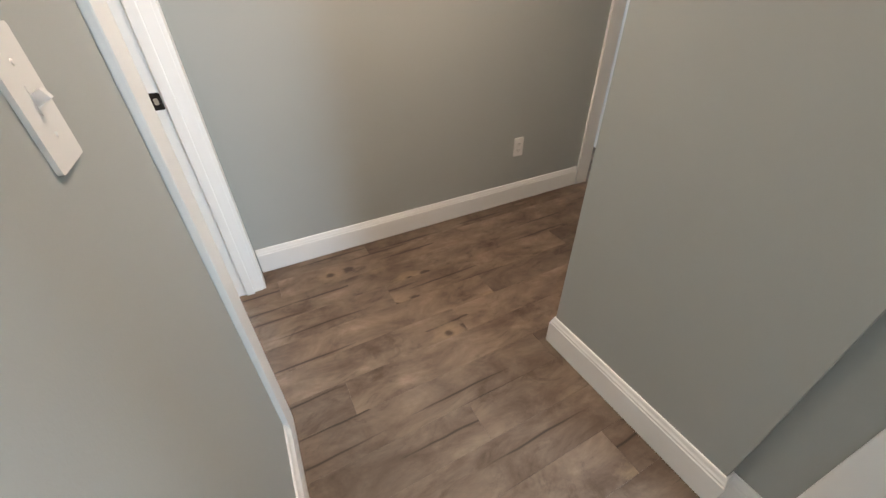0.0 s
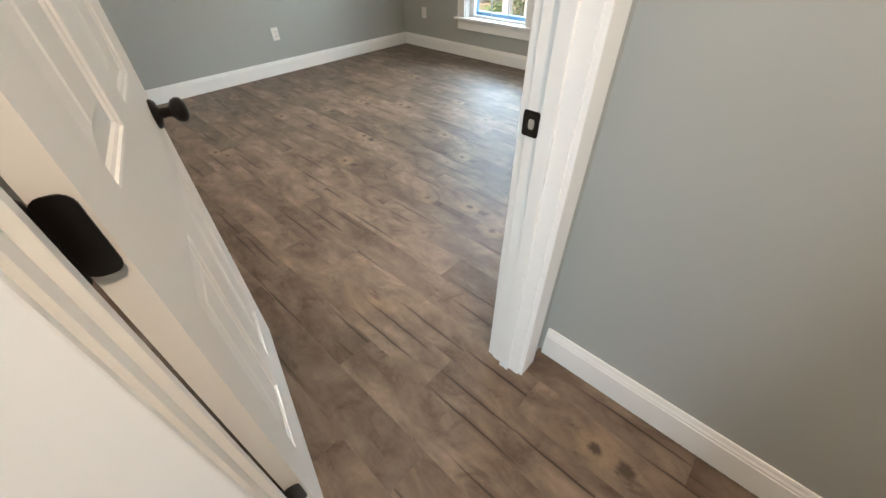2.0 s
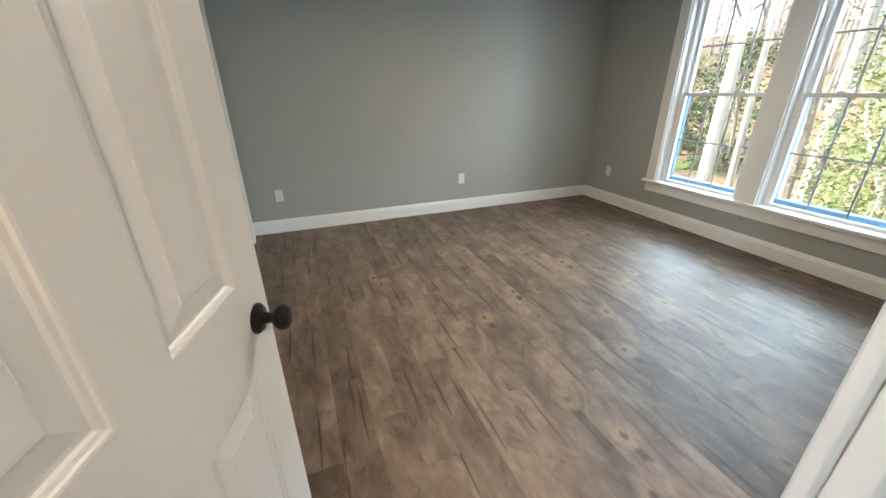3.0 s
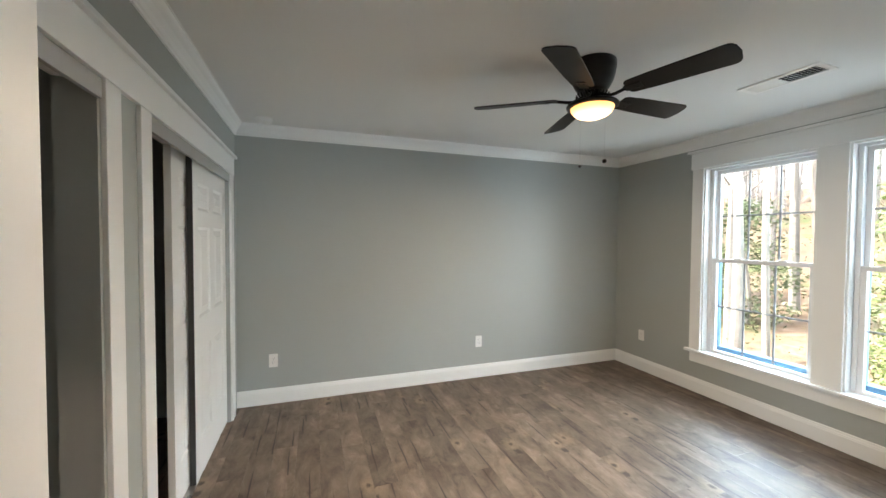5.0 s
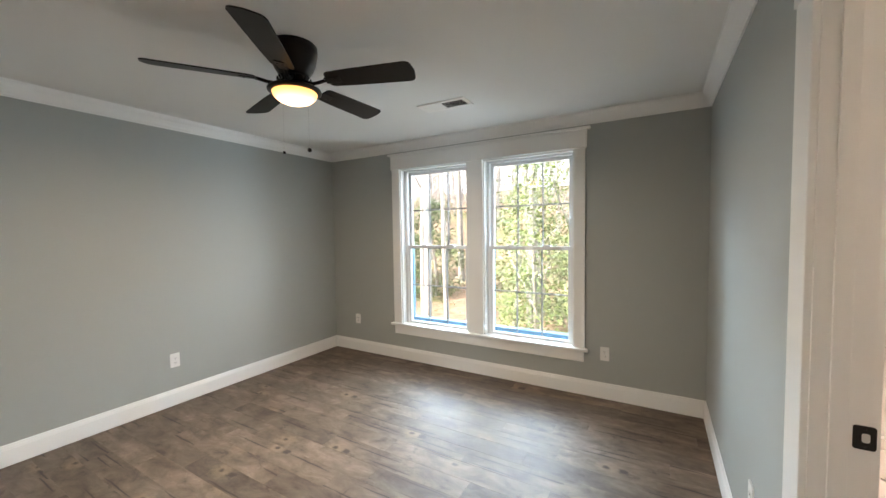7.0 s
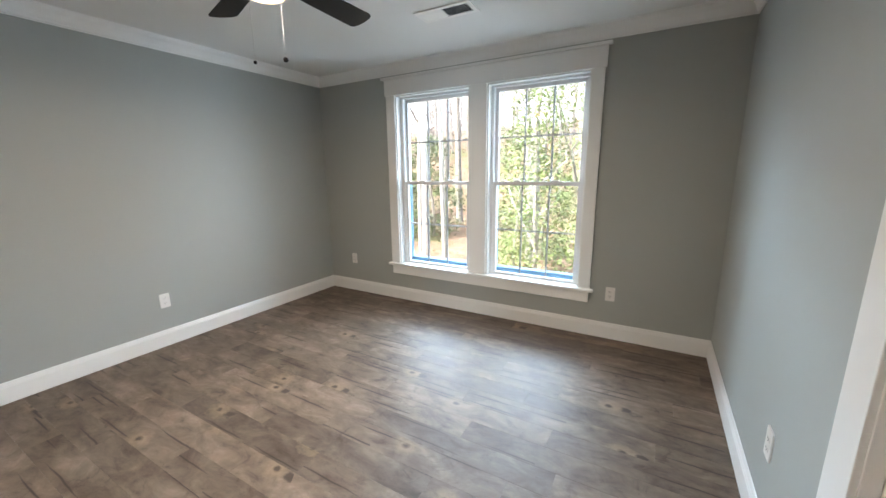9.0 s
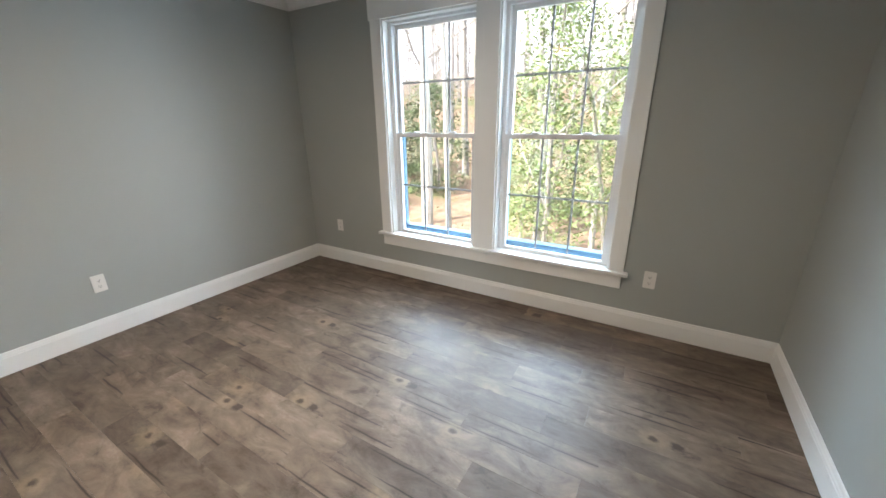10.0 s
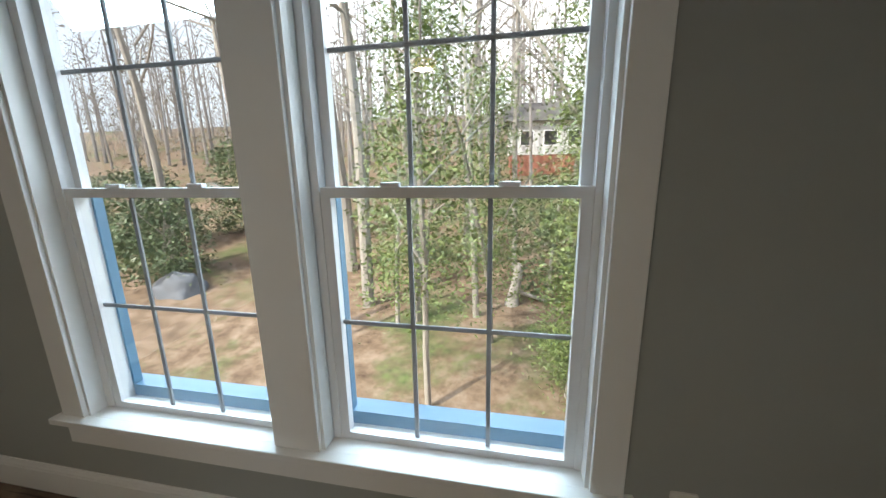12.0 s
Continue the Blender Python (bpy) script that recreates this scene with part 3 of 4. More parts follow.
for n, (x0, x1) in enumerate(WIN):
    win = thing("window_%d" % (n + 1), "white vinyl double-hung window with six-light grids in both sashes", "window", kind="structure")
    # wooden extension jambs
    part("side_jamb", boxed(x0, YN - 0.001, WZ0, x0 + 0.018, YN + 0.062, WZ1), TRIM, win)
    part("side_jamb", boxed(x1 - 0.018, YN - 0.001, WZ0, x1, YN + 0.062, WZ1), TRIM, win)
    part("head_jamb", boxed(x0 + 0.018, YN - 0.001, WZ1 - 0.018, x1 - 0.018, YN + 0.062, WZ1), TRIM, win)
    # vinyl main frame
    b = bmesh.new()
    fx0, fx1, fz0, fz1 = x0 + 0.012, x1 - 0.012, WZ0, WZ1 - 0.012
    lb = (0.042, 0.034)[n]
    cells(b, [fx0, fx0 + lb, fx1 - 0.026, fx1], [fz0, fz0 + 0.022, fz1 - 0.024, fz1], YN + 0.0625, YN + 0.15, lambda i, j: (i, j) != (1, 1), lambda u, v, d: (u, d, v))
    part("window_frame", b, VINYL, win)
    ax0, ax1, az0, az1, zm = fx0 + lb, fx1 - 0.026, fz0 + 0.022, fz1 - 0.024, 1.288
    sash(win, "lower_sash", ax0, ax1, az0, zm + 0.018, YN + 0.068, 0.026, 0.032)
    sash(win, "upper_sash", ax0, ax1, zm - 0.014, az1, YN + 0.106, 0.030, 0.030)
    for fx in (0.28, 0.72):
        x = ax0 + (ax1 - ax0) * fx
        part("sash_lock", boxed(x - 0.03, YN + 0.072, zm + 0.018, x + 0.03, YN + 0.094, zm + 0.032, bevel=0.004), VINYL, win)
    # outer flanges still wrapped in blue film
    part("blue_film", boxed(x0 - 0.01, YN + 0.1505, WZ0 - 0.03, x1 + 0.01, YN + 0.23, WZ0 + 0.074), FILM, win, "bright blue protective film")
    part("blue_film", boxed(x0 - 0.01, YN + 0.1505, WZ0 + 0.076, x0 + lb + 0.022, YN + 0.185, 1.29), FILM, win, "bright blue protective film")
    part("blue_film", boxed(x1 - 0.040, YN + 0.1505, WZ0 + 0.076, x1 + 0.01, YN + 0.185, 1.29), FILM, win, "bright blue protective film")

trim = thing("window_trim", "white painted craftsman window casing with head, stool and apron", "window trim", kind="structure")
OX0, OX1 = -2.106, -0.026
part("side_casing", boxed(OX0, YN - 0.018, 0.42, WIN[0][0] + 0.006, YN, 2.16, bevel=0.003), TRIM, trim)
part("side_casing", boxed(WIN[1][1] - 0.006, YN - 0.018, 0.42, OX1, YN, 2.16, bevel=0.003), TRIM, trim)
part("mullion_casing", boxed(WIN[0][1] - 0.006, YN - 0.018, 0.42, WIN[1][0] + 0.006, YN, 2.16, bevel=0.003), TRIM, trim)
part("head_casing", boxed(OX0 - 0.012, YN - 0.024, 2.16, OX1 + 0.012, YN, 2.312, bevel=0.003), TRIM, trim)
part("cap", boxed(OX0 - 0.04, YN - 0.045, 2.312, OX1 + 0.04, YN, 2.334, bevel=0.004), TRIM, trim)
part("window_sill", boxed(OX0 - 0.03, YN - 0.05, 0.395, OX1 + 0.03, YN - 0.0005, 0.42, bevel=0.005), TRIM, trim)
for x0, x1 in WIN:
    part("window_sill", boxed(x0 + 0.0005, YN - 0.0005, 0.378, x1 - 0.0005, YN + 0.066, 0.4185), TRIM, trim)
part("apron", boxed(OX0 + 0.008, YN - 0.018, 0.297, OX1 - 0.008, YN, 0.395, bevel=0.003), TRIM, trim)

# ---- closets ----
ctrim = thing("closet_trim", "white painted casings and long capped head over both closets", "closet trim", kind="structure")
for xa, xb in ((C1[0] - 0.1, C1[0]), (C1[1], C1[1] + 0.1), (C2[1], C2[1] + 0.1), (C2[0] - 0.1, C2[0])):
    part("side_casing", boxed(xa, YS, 0.001, xb, YS + 0.017, CZ, bevel=0.003), TRIM, ctrim)
part("head_casing", boxed(C2[0] - 0.11, YS, CZ, C1[1] + 0.11, YS + 0.02, 2.125, bevel=0.003), TRIM, ctrim)
part("cap", boxed(C2[0] - 0.135, YS, 2.125, C1[1] + 0.135, YS + 0.04, 2.147, bevel=0.004), TRIM, ctrim)
for x0, x1 in (C1, C2):
    part("closet_jamb", boxed(x0 - 0.001, YS - 0.112, 0.001, x0 + 0.014, YS - 0.001, CZ), WALL, ctrim)
    part("closet_jamb", boxed(x1 - 0.014, YS - 0.112, 0.001, x1 + 0.001, YS - 0.001, CZ), WALL, ctrim)
    part("head_jamb", boxed(x0 + 0.014, YS - 0.112, CZ - 0.014, x1 - 0.014, YS - 0.001, CZ + 0.001), TRIM, ctrim)
    part("valance", boxed(x0 + 0.002, YS - 0.008, CZ - 0.066, x1 - 0.002, YS + 0.008, CZ - 0.002, bevel=0.002), TRACK, ctrim, "grey sliding-door track fascia")
    part("floor_track", boxed(x0 + 0.014, YS - 0.085, 0.001, x1 - 0.014, YS - 0.028, 0.008, bevel=0.002), BRIGHT, ctrim, "thin metal floor track")


def sliding_door(x0, x1, y, label):
    d = thing("sliding_closet_door", label, "closet door", pose(x0, y, 0.015), group="bypass closet doors")
    six_panel(d, x1 - x0, CZ - 0.035, 0.033, DOORW, rows=((0.21, 0.78), (0.97, 1.53), (1.63, 1.80)), stile=0.1, mid=0.1)
    return d


front_leaf = sliding_door(-2.80, -1.985, YS - 0.058, "white six-panel sliding closet door in the front track")
sliding_door(-2.57, -1.775, YS - 0.098, "white six-panel sliding closet door behind its neighbour, leaving a dark gap")
part("edge_strip", boxed(0.815, 0.001, 0.0, 0.8165, 0.032, CZ - 0.035), SLOT, front_leaf, "thin dark strip down the door edge")
sliding_door(-0.30, 0.51, YS - 0.058, "white six-panel sliding closet door pushed aside, closet open")
sliding_door(-0.27, 0.505, YS - 0.098, "white six-panel sliding closet door stacked behind its neighbour")
shelf = thing("closet_shelf", "white closet shelf above a metal hanging rod", "closet shelf")
part("board", boxed(-1.128, 1.162, 1.585, XE - 0.002, 1.50, 1.603, bevel=0.002), TRIM, shelf)
part("cleat", boxed(-1.128, 1.162, 1.525, XE - 0.002, 1.18, 1.585), TRIM, shelf)
part("cleat", boxed(-1.1295, 1.181, 1.525, -1.112, 1.50, 1.585), TRIM, shelf)
b = bmesh.new()
lathe(b, [(0, 0), (0.016, 0), (0.016, XE + 1.112), (0, XE + 1.112)], 16)
b.transform(Matrix.Translation((-1.112, 1.45, 1.535)) @ Matrix.Rotation(radians(90), 4, "Y"))
part("rod", b, BRIGHT, shelf, "bright metal closet rod", True)


# ---- fixtures ----
def outlet(m, label="white duplex outlet with a plain cover plate", cat="outlet"):
    o = thing("wall_outlet", label, cat, m, group="wall outlets")
    b = rounded_plate(0.072, 0.117, 0.006, 0.005)
    part("cover_plate", b, PLATE, o)
    for dz in (-0.020, 0.020):
        b = rounded_plate(0.033, 0.028, 0.0022, 0.008)
        b.transform(Matrix.Translation((0, -0.0022, dz)))
        r = part("receptacle", b, PLATE, o)
        for dx in (-0.0065, 0.0065):
            part("slot", boxed(dx - 0.0012, -0.0027, dz - 0.003, dx + 0.0012, -0.0021, dz + 0.006), SLOT, r)
        part("slot", boxed(-0.0022, -0.0027, dz - 0.0105, 0.0022, -0.0021, dz - 0.0065), SLOT, r)
    b = bmesh.new()
    lathe(b, [(0, 0), (0.003, 0), (0.0022, 0.001), (0, 0.0012)], 10)
    b.transform(Matrix.Rotation(radians(90), 4, "X"))
    part("screw", b, PLATE, o)
    return o


OZ = 0.388
outlet(pose(XW + 0.006, 4.15, OZ, 0, 0, 90))
outlet(pose(XW + 0.006, 2.15, OZ, 0, 0, 90))
outlet(pose(-2.68, YN - 0.006, OZ + 0.012))
outlet(pose(0.135, YN - 0.006, OZ + 0.005))
outlet(pose(XE - 0.006, 4.42, OZ + 0.01, 0, 0, -90))
outlet(pose(2.605, YH - 0.006, OZ))

sw = thing("light_switch", "white toggle light switch beside the bedroom door", "light switch", pose(XH + 0.0047, 1.600, 1.155, 0, 0, 90))
part("cover_plate", rounded_plate(0.070, 0.115, 0.0045, 0.004), PLATE, sw)
b = boxed(-0.0045, -0.0115, -0.005, 0.0045, 0.002, 0.005, bevel=0.0015)
b.transform(Matrix.Rotation(radians(-28), 4, "X"))
part("toggle", b, PLATE, sw)
part("toggle_slot", boxed(-0.0056, -0.0008, -0.0125, 0.0056, 0.0005, 0.0125), PLATE, sw)
for dz in (-0.03, 0.03):
    b = bmesh.new()
    lathe(b, [(0, 0), (0.003, 0), (0.0022, 0.001), (0, 0.0012)], 10)
    b.transform(Matrix.Translation((0, 0, dz)) @ Matrix.Rotation(radians(90), 4, "X"))
    part("screw", b, PLATE, sw)

det = thing("smoke_detector", "round white smoke detector on the ceiling", "smoke detector", pose(-2.83, 2.115, CH))
b = bmesh.new()
lathe(b, [(0, 0), (0.066, 0), (0.066, -0.010), (0.060, -0.012), (0.060, -0.022), (0.050, -0.034), (0.030, -0.040), (0, -0.040)], 36)
part("body", b, PLATE, det, smooth=True)
b = bmesh.new()
lathe(b, [(0, -0.040), (0.014, -0.040), (0.012, -0.044), (0, -0.044)], 20)
part("test_button", b, PLATE, det)

vent = thing("ceiling_vent", "white metal ceiling register, dark between its louvres", "air vent", pose(-0.935, 5.170, CH, 0, 0, 1.0))
b = bmesh.new()
cells(b, [-0.205, -0.175, 0.0, 0.175, 0.205], [-0.092, -0.062, 0.062, 0.092], 0.0, -0.008, lambda i, j: not (i in (1, 2) and j == 1), lambda u, v, d: (u, v, d))
part("frame", b, PLATE, vent)
# no duct is cut: a near-black sheet paints the shade behind the slats
part("throat_shade", boxed(-0.175, -0.062, -0.0015, 0.175, 0.062, -0.0005), VENT_SHADE, vent)
for k in range(19):
    x = -0.166 + k * 0.01845
    b = boxed(-0.0088, -0.062, -0.0005, 0.0088, 0.062, 0.0005)
    b.transform(Matrix.Translation((x, 0, -0.0068)) @ Matrix.Rotation(radians(-24 if x < 0.0 else 40), 4, "Y"))
    part("slat", b, PLATE, vent)

# ---- ceiling fan ----
FX, FY = -1.158, 3.950
fan = thing("ceiling_fan", "dark bronze ceiling fan with five walnut blades and lit bowl", "ceiling fan", pose(FX, FY, 0))
b = bmesh.new()
lathe(b, [(0, CH), (0.116, CH), (0.121, CH - 0.006), (0.121, CH - 0.042), (0.118, CH - 0.050), (0.116, CH - 0.070), (0.108, CH - 0.100), (0.094, CH - 0.130), (0.080, CH - 0.150), (0.076, CH - 0.156), (0.062, CH - 0.160), (0, CH - 0.160)], 48)
part("motor_housing", b, BLACK, fan, smooth=True)
for k in range(22):
    b = boxed(0.083, -0.0035, -0.013, 0.0895, 0.0035, 0.013, bevel=0.0015)
    b.transform(Matrix.Rotation(radians(k * 360 / 22), 4, "Z") @ Matrix.Translation((0.010, 0, CH - 0.135)) @ Matrix.Rotation(radians(35), 4, "Y"))
    part("cooling_rib", b, BLACK, fan)
b = bmesh.new()
lathe(b, [(0, CH - 0.1605), (0.052, CH - 0.1605), (0.054, CH - 0.168), (0.050, CH - 0.176), (0.050, CH - 0.204), (0.062, CH - 0.212), (0.110, CH - 0.220), (0.132, CH - 0.226), (0.137, CH - 0.232), (0.136, CH - 0.240), (0.127, CH - 0.245), (0, CH - 0.245)], 48)
part("light_kit", b, BLACK, fan, smooth=True)
b = bmesh.new()
lathe(b, [(0.114, CH - 0.2455), (0.111, CH - 0.256), (0.101, CH - 0.272), (0.083, CH - 0.287), (0.058, CH - 0.297), (0.030, CH - 0.303), (0, CH - 0.305)], 40)
part("glass_bowl", b, LAMPG, fan, "glowing frosted glass bowl", True)
BZ = CH - 0.190
for k in range(5):
    a = 19 + 72 * k
    m = Matrix.Rotation(radians(a), 4, "Z")
    tip = Matrix.Translation((0, 0, BZ)) @ Matrix.Rotation(radians(-13), 4, "X")
    b = bmesh.new()
    pts = [(0.188, -0.040), (0.196, -0.050), (0.21, -0.056), (0.32, -0.064), (0.625, -0.074), (0.642, -0.066), (0.652, -0.050), (0.660, 0.0), (0.652, 0.050), (0.642, 0.066), (0.625, 0.074), (0.32, 0.064), (0.21, 0.056), (0.196, 0.050), (0.188, 0.040)]
    lo = [b.verts.new((x, y, -0.003)) for x, y in pts]
    hi = [b.verts.new((x, y, 0.003)) for x, y in pts]
    b.faces.new(lo[::-1])
    b.faces.new(hi)
    for i in range(len(pts)):
        j = (i + 1) % len(pts)
        b.faces.new((lo[i], lo[j], hi[j], hi[i]))
    b.transform(m @ tip)
    blade = part("blade", b, BLADE, fan, "dark walnut blade")
    b = bmesh.new()
    box(b, 0.178, -0.024, -0.0085, 0.262, 0.024, -0.0035, 0.002)
    for y in (-0.013, 0.013):
        lathe(b, [(0, -0.0115), (0.004, -0.0105), (0.005, -0.0085)], 10, (0.240, y))
    b.transform(tip)
    arm = [(0.045, 0.014), (0.075, -0.004), (0.100, -0.014), (0.130, -0.014), (0.160, -0.008), (0.186, -0.004)]
    for (x0, z0), (x1, z1) in zip(arm, arm[1:]):
        limb(b, (x0, 0, BZ + z0), (x1, 0, BZ + z1), 0.009, 0.009, 8)
    b.transform(m)
    part("blade_iron", b, BLACK, blade)
for (dx, dy), zb, r in (((0.062, 0.033), 1.905, 0.012), ((-0.014, -0.066), 1.883, 0.008)):
    b = bmesh.new()
    z = CH - 0.285
    while z > zb + 0.02:
        lathe(b, [(0, z), (0.0010, z - 0.0012), (0, z - 0.0026)], 6, (dx, dy))
        z -= 0.0055
    ch = part("pull_chain", b, CHAIN, fan, "fine metal bead chain")
    b = bmesh.new()
    lathe(b, [(0, zb + r), (r * 0.7, zb + r * 0.7), (r, zb), (r * 0.7, zb - r * 0.7), (0, zb - r)], 18, (dx, dy))
    part("pull", b, BLACK, ch, "small dark pull", True)
lamp("fan_bulb", "AREA", look((FX, FY, CH - 0.311), (FX, FY, 0), 0), 6.0, (1.0, 0.80, 0.58), size=(0.18, 0.18), shape="DISK")

crumb = thing("floor_crumb", "tiny dark crumb lying on the plank floor", "debris", pose(-0.943, 4.753, 0.0, 0, 0, 30))
b = bmesh.new()
lathe(b, [(0, 0.0), (0.004, 0.0003), (0.0032, 0.003), (0, 0.0042)], 7)
part("crumb", b, SLOT, crumb)

# ---- bathroom ----
pan = thing("shower_tray", "white acrylic shower tray with a round drain", "shower")
SX0, SX1, SY0 = XH + 0.02, 2.44, 5.12
b = bmesh.new()
cells(b, [SX0, SX0 + 0.05, SX1 - 0.05, SX1], [SY0, SY0 + 0.07, YN - 0.06, YN - 0.012], 0.0, 0.12, lambda i, j: (i, j) != (1, 1), lambda u, v, d: (u, v, d))
part("rim", b, SHOWER, pan)
part("pan", boxed(SX0 + 0.049, SY0 + 0.069, 0.0, SX1 - 0.049, YN - 0.059, 0.05), SHOWER, pan)
b = bmesh.new()
lathe(b, [(0, 0.054), (0.030, 0.054), (0.052, 0.054), (0.056, 0.0505)], 28, (1.66, 5.56))
part("drain", b, BRIGHT, pan, "round metal drain cover")
sur = thing("shower_surround", "glossy white acrylic shower wall panels with moulded ledges", "shower wall")
part("back_panel", boxed(SX0, YN - 0.012, 0.12, SX1, YN - 0.001, 1.93, bevel=0.003), SHOWER, sur)
part("side_panel", boxed(SX0 - 0.019, SY0, 0.12, SX0 - 0.006, YN - 0.013, 1.93, bevel=0.003), SHOWER, sur)
part("side_panel", boxed(SX1 - 0.004, SY0, 0.12, SX1 + 0.009, YN - 0.013, 1.93, bevel=0.003), SHOWER, sur)
part("ledge", boxed(SX0, YN - 0.06, 0.66, SX1 - 0.005, YN - 0.0125, 0.70, bevel=0.012), SHOWER, sur)
part("top_lip", boxed(SX0, YN - 0.03, 1.86, SX1 - 0.005, YN - 0.0125, 1.93, bevel=0.006), SHOWER, sur)
b = bmesh.new()
quarter = [(2.435, YN - 0.0125)] + [(2.435 - 0.75 * math.cos(radians(k * 9)), YN - 0.0125 - 0.26 * math.sin(radians(k * 9))) for k in range(11)]
lo = [b.verts.new((x, y, 1.76)) for x, y in quarter]
hi = [b.verts.new((x, y, 1.79)) for x, y in quarter]
b.faces.new(lo)
b.faces.new(hi[::-1])
for i in range(len(quarter)):
    j = (i + 1) % len(quarter)
    b.faces.new((lo[j], lo[i], hi[i], hi[j]))
bmesh.ops.recalc_face_normals(b, faces=b.faces)
part("corner_shelf", b, SHOWER, sur)


def downlight(x, y, power, spot_colour, lens=DOWN):
    d = thing("recessed_light", "round recessed ceiling light, switched on", "ceiling light", pose(x, y, CH))
    b = bmesh.new()
    lathe(b, [(0.062, -0.0005), (0.088, -0.0005), (0.086, -0.007), (0.064, -0.009), (0.062, -0.0005)], 36)
    part("trim_ring", b, PLATE, d)
    b = bmesh.new()
    lathe(b, [(0.0615, -0.0006), (0.0615, -0.004), (0, -0.005)], 32)
    part("lens", b, lens, d, "glowing lens")
    lamp("recessed_glow", "AREA", look((x, y, CH - 0.02), (x, y, 0), 0), power, spot_colour, size=(0.11, 0.11), shape="DISK")
    return d


downlight(1.78, 5.55, 1.4, (1.0, 0.72, 0.54))
downlight(1.7, 4.0, 7.5, (1.0, 0.72, 0.54))
downlight(1.5, 0.35, 0.8, (1.0, 0.88, 0.76))
downlight(1.75, 2.2, 5.2, (1.0, 0.75, 0.54))


# ---- outside ----
def litter_material():
    """Fallen leaves with mossy and grassy patches."""
    m = bpy.data.materials.new("leaf_litter_lawn")
    m.use_nodes = True
    nt = m.node_tree
    b = nt.nodes["Principled BSDF"]
    b.inputs["Roughness"].default_value = 0.95
    tc = nt.nodes.new("ShaderNodeTexCoord")
    cols = []
    for scale, detail, stops in ((2.2, 8, [(0.32, (0.07, 0.042, 0.023)), (0.5, (0.17, 0.115, 0.07)), (0.68, (0.27, 0.20, 0.145))]), (5.0, 5, [(0.35, (0.035, 0.055, 0.014)), (0.65, (0.11, 0.145, 0.04))]), (0.28, 5, [(0.50, (0, 0, 0)), (0.62, (1, 1, 1))])):
        n, r = nt.nodes.new("ShaderNodeTexNoise"), nt.nodes.new("ShaderNodeValToRGB")
        n.inputs["Scale"].default_value, n.inputs["Detail"].default_value, n.inputs["Roughness"].default_value = scale, detail, 0.7
        e = r.color_ramp.elements
        while len(e) < len(stops):
            e.new(0.5)
        for el, (p, c) in zip(e, stops):
            el.position, el.color = p, (*c, 1)
        nt.links.new(tc.outputs["Object"], n.inputs["Vector"])
        nt.links.new(n.outputs["Fac"], r.inputs["Fac"])
        cols.append(r.outputs["Color"])
    x = nt.nodes.new("ShaderNodeMix")
    x.data_type = "RGBA"
    nt.links.new(cols[2], x.inputs["Factor"])
    nt.links.new(cols[0], x.inputs["A"])
    nt.links.new(cols[1], x.inputs["B"])
    nt.links.new(x.outputs["Result"], b.inputs["Base Color"])
    return m


GRASS = litter_material()
DRYLEAF = mat("withered_leaf", (0.20, 0.17, 0.11), 0.7, vary=0.5, scale=0.8, bump=0.0)
BARK = mat("pale_bark", (0.31, 0.285, 0.25), 0.9, vary=0.35, scale=4, fine=40, bump=0.3)
LEAF = mat("evergreen_leaf", (0.135, 0.18, 0.05), 0.45, vary=0.5, scale=1.6, bump=0.0)
LEAF2 = mat("dark_ivy_leaf", (0.09, 0.125, 0.05), 0.5, vary=0.5, scale=2.0, bump=0.0)
HILL = mat("distant_wood", (0.27, 0.25, 0.235), 1.0, vary=0.4, scale=0.3, fine=3, bump=0.0)
STONE = mat("grey_stone", (0.14, 0.15, 0.165), 0.9, vary=0.3, scale=3, fine=30, bump=0.3)
SIDING = mat("white_siding", (0.62, 0.62, 0.60), 0.6, vary=0.05)
BRICK = mat("red_brick_base", (0.30, 0.12, 0.08), 0.85, vary=0.25, scale=5)
ROOFM = mat("grey_shingle", (0.12, 0.115, 0.11), 0.9, vary=0.2)


def land(x, y):
    """Height of the garden: a yard one storey down that climbs to a wooded hill."""
    d = max(0.0, y - 9.0)
    return -2.9 + 0.085 * d + 0.0020 * d * d + 0.25 * noise.noise(Vector((x * 0.12, y * 0.12, 0))) + 0.03 * x * 0.2


b = bmesh.new()
xs = [-400, -200, -100, -60] + list(range(-45, 46, 3)) + [60, 100, 200, 400]
ys = [-400, -100, -20, 0, 3, 6.3] + [8 + 2.5 * k for k in range(26)] + [90, 140, 400]
grid = {}
for i, x in enumerate(xs):
    for j, y in enumerate(ys):
        grid[i, j] = b.verts.new((x, y, min(land(x, y), 9.0)))
for i in range(len(xs) - 1):
    for j in range(len(ys) - 1):
        b.faces.new((grid[i, j], grid[i + 1, j], grid[i + 1, j + 1], grid[i, j + 1]))
setting("ground", b, GRASS, "sloping yard of dry leaves and thin grass", "ground", True)
# outer wall below the bedroom
wall("house_base_wall", "y", YN + 0.0, YN + 0.16, XW - 0.15, 5.32, -3.6, -0.2, material=BRICK, label="brick house wall below the windows")


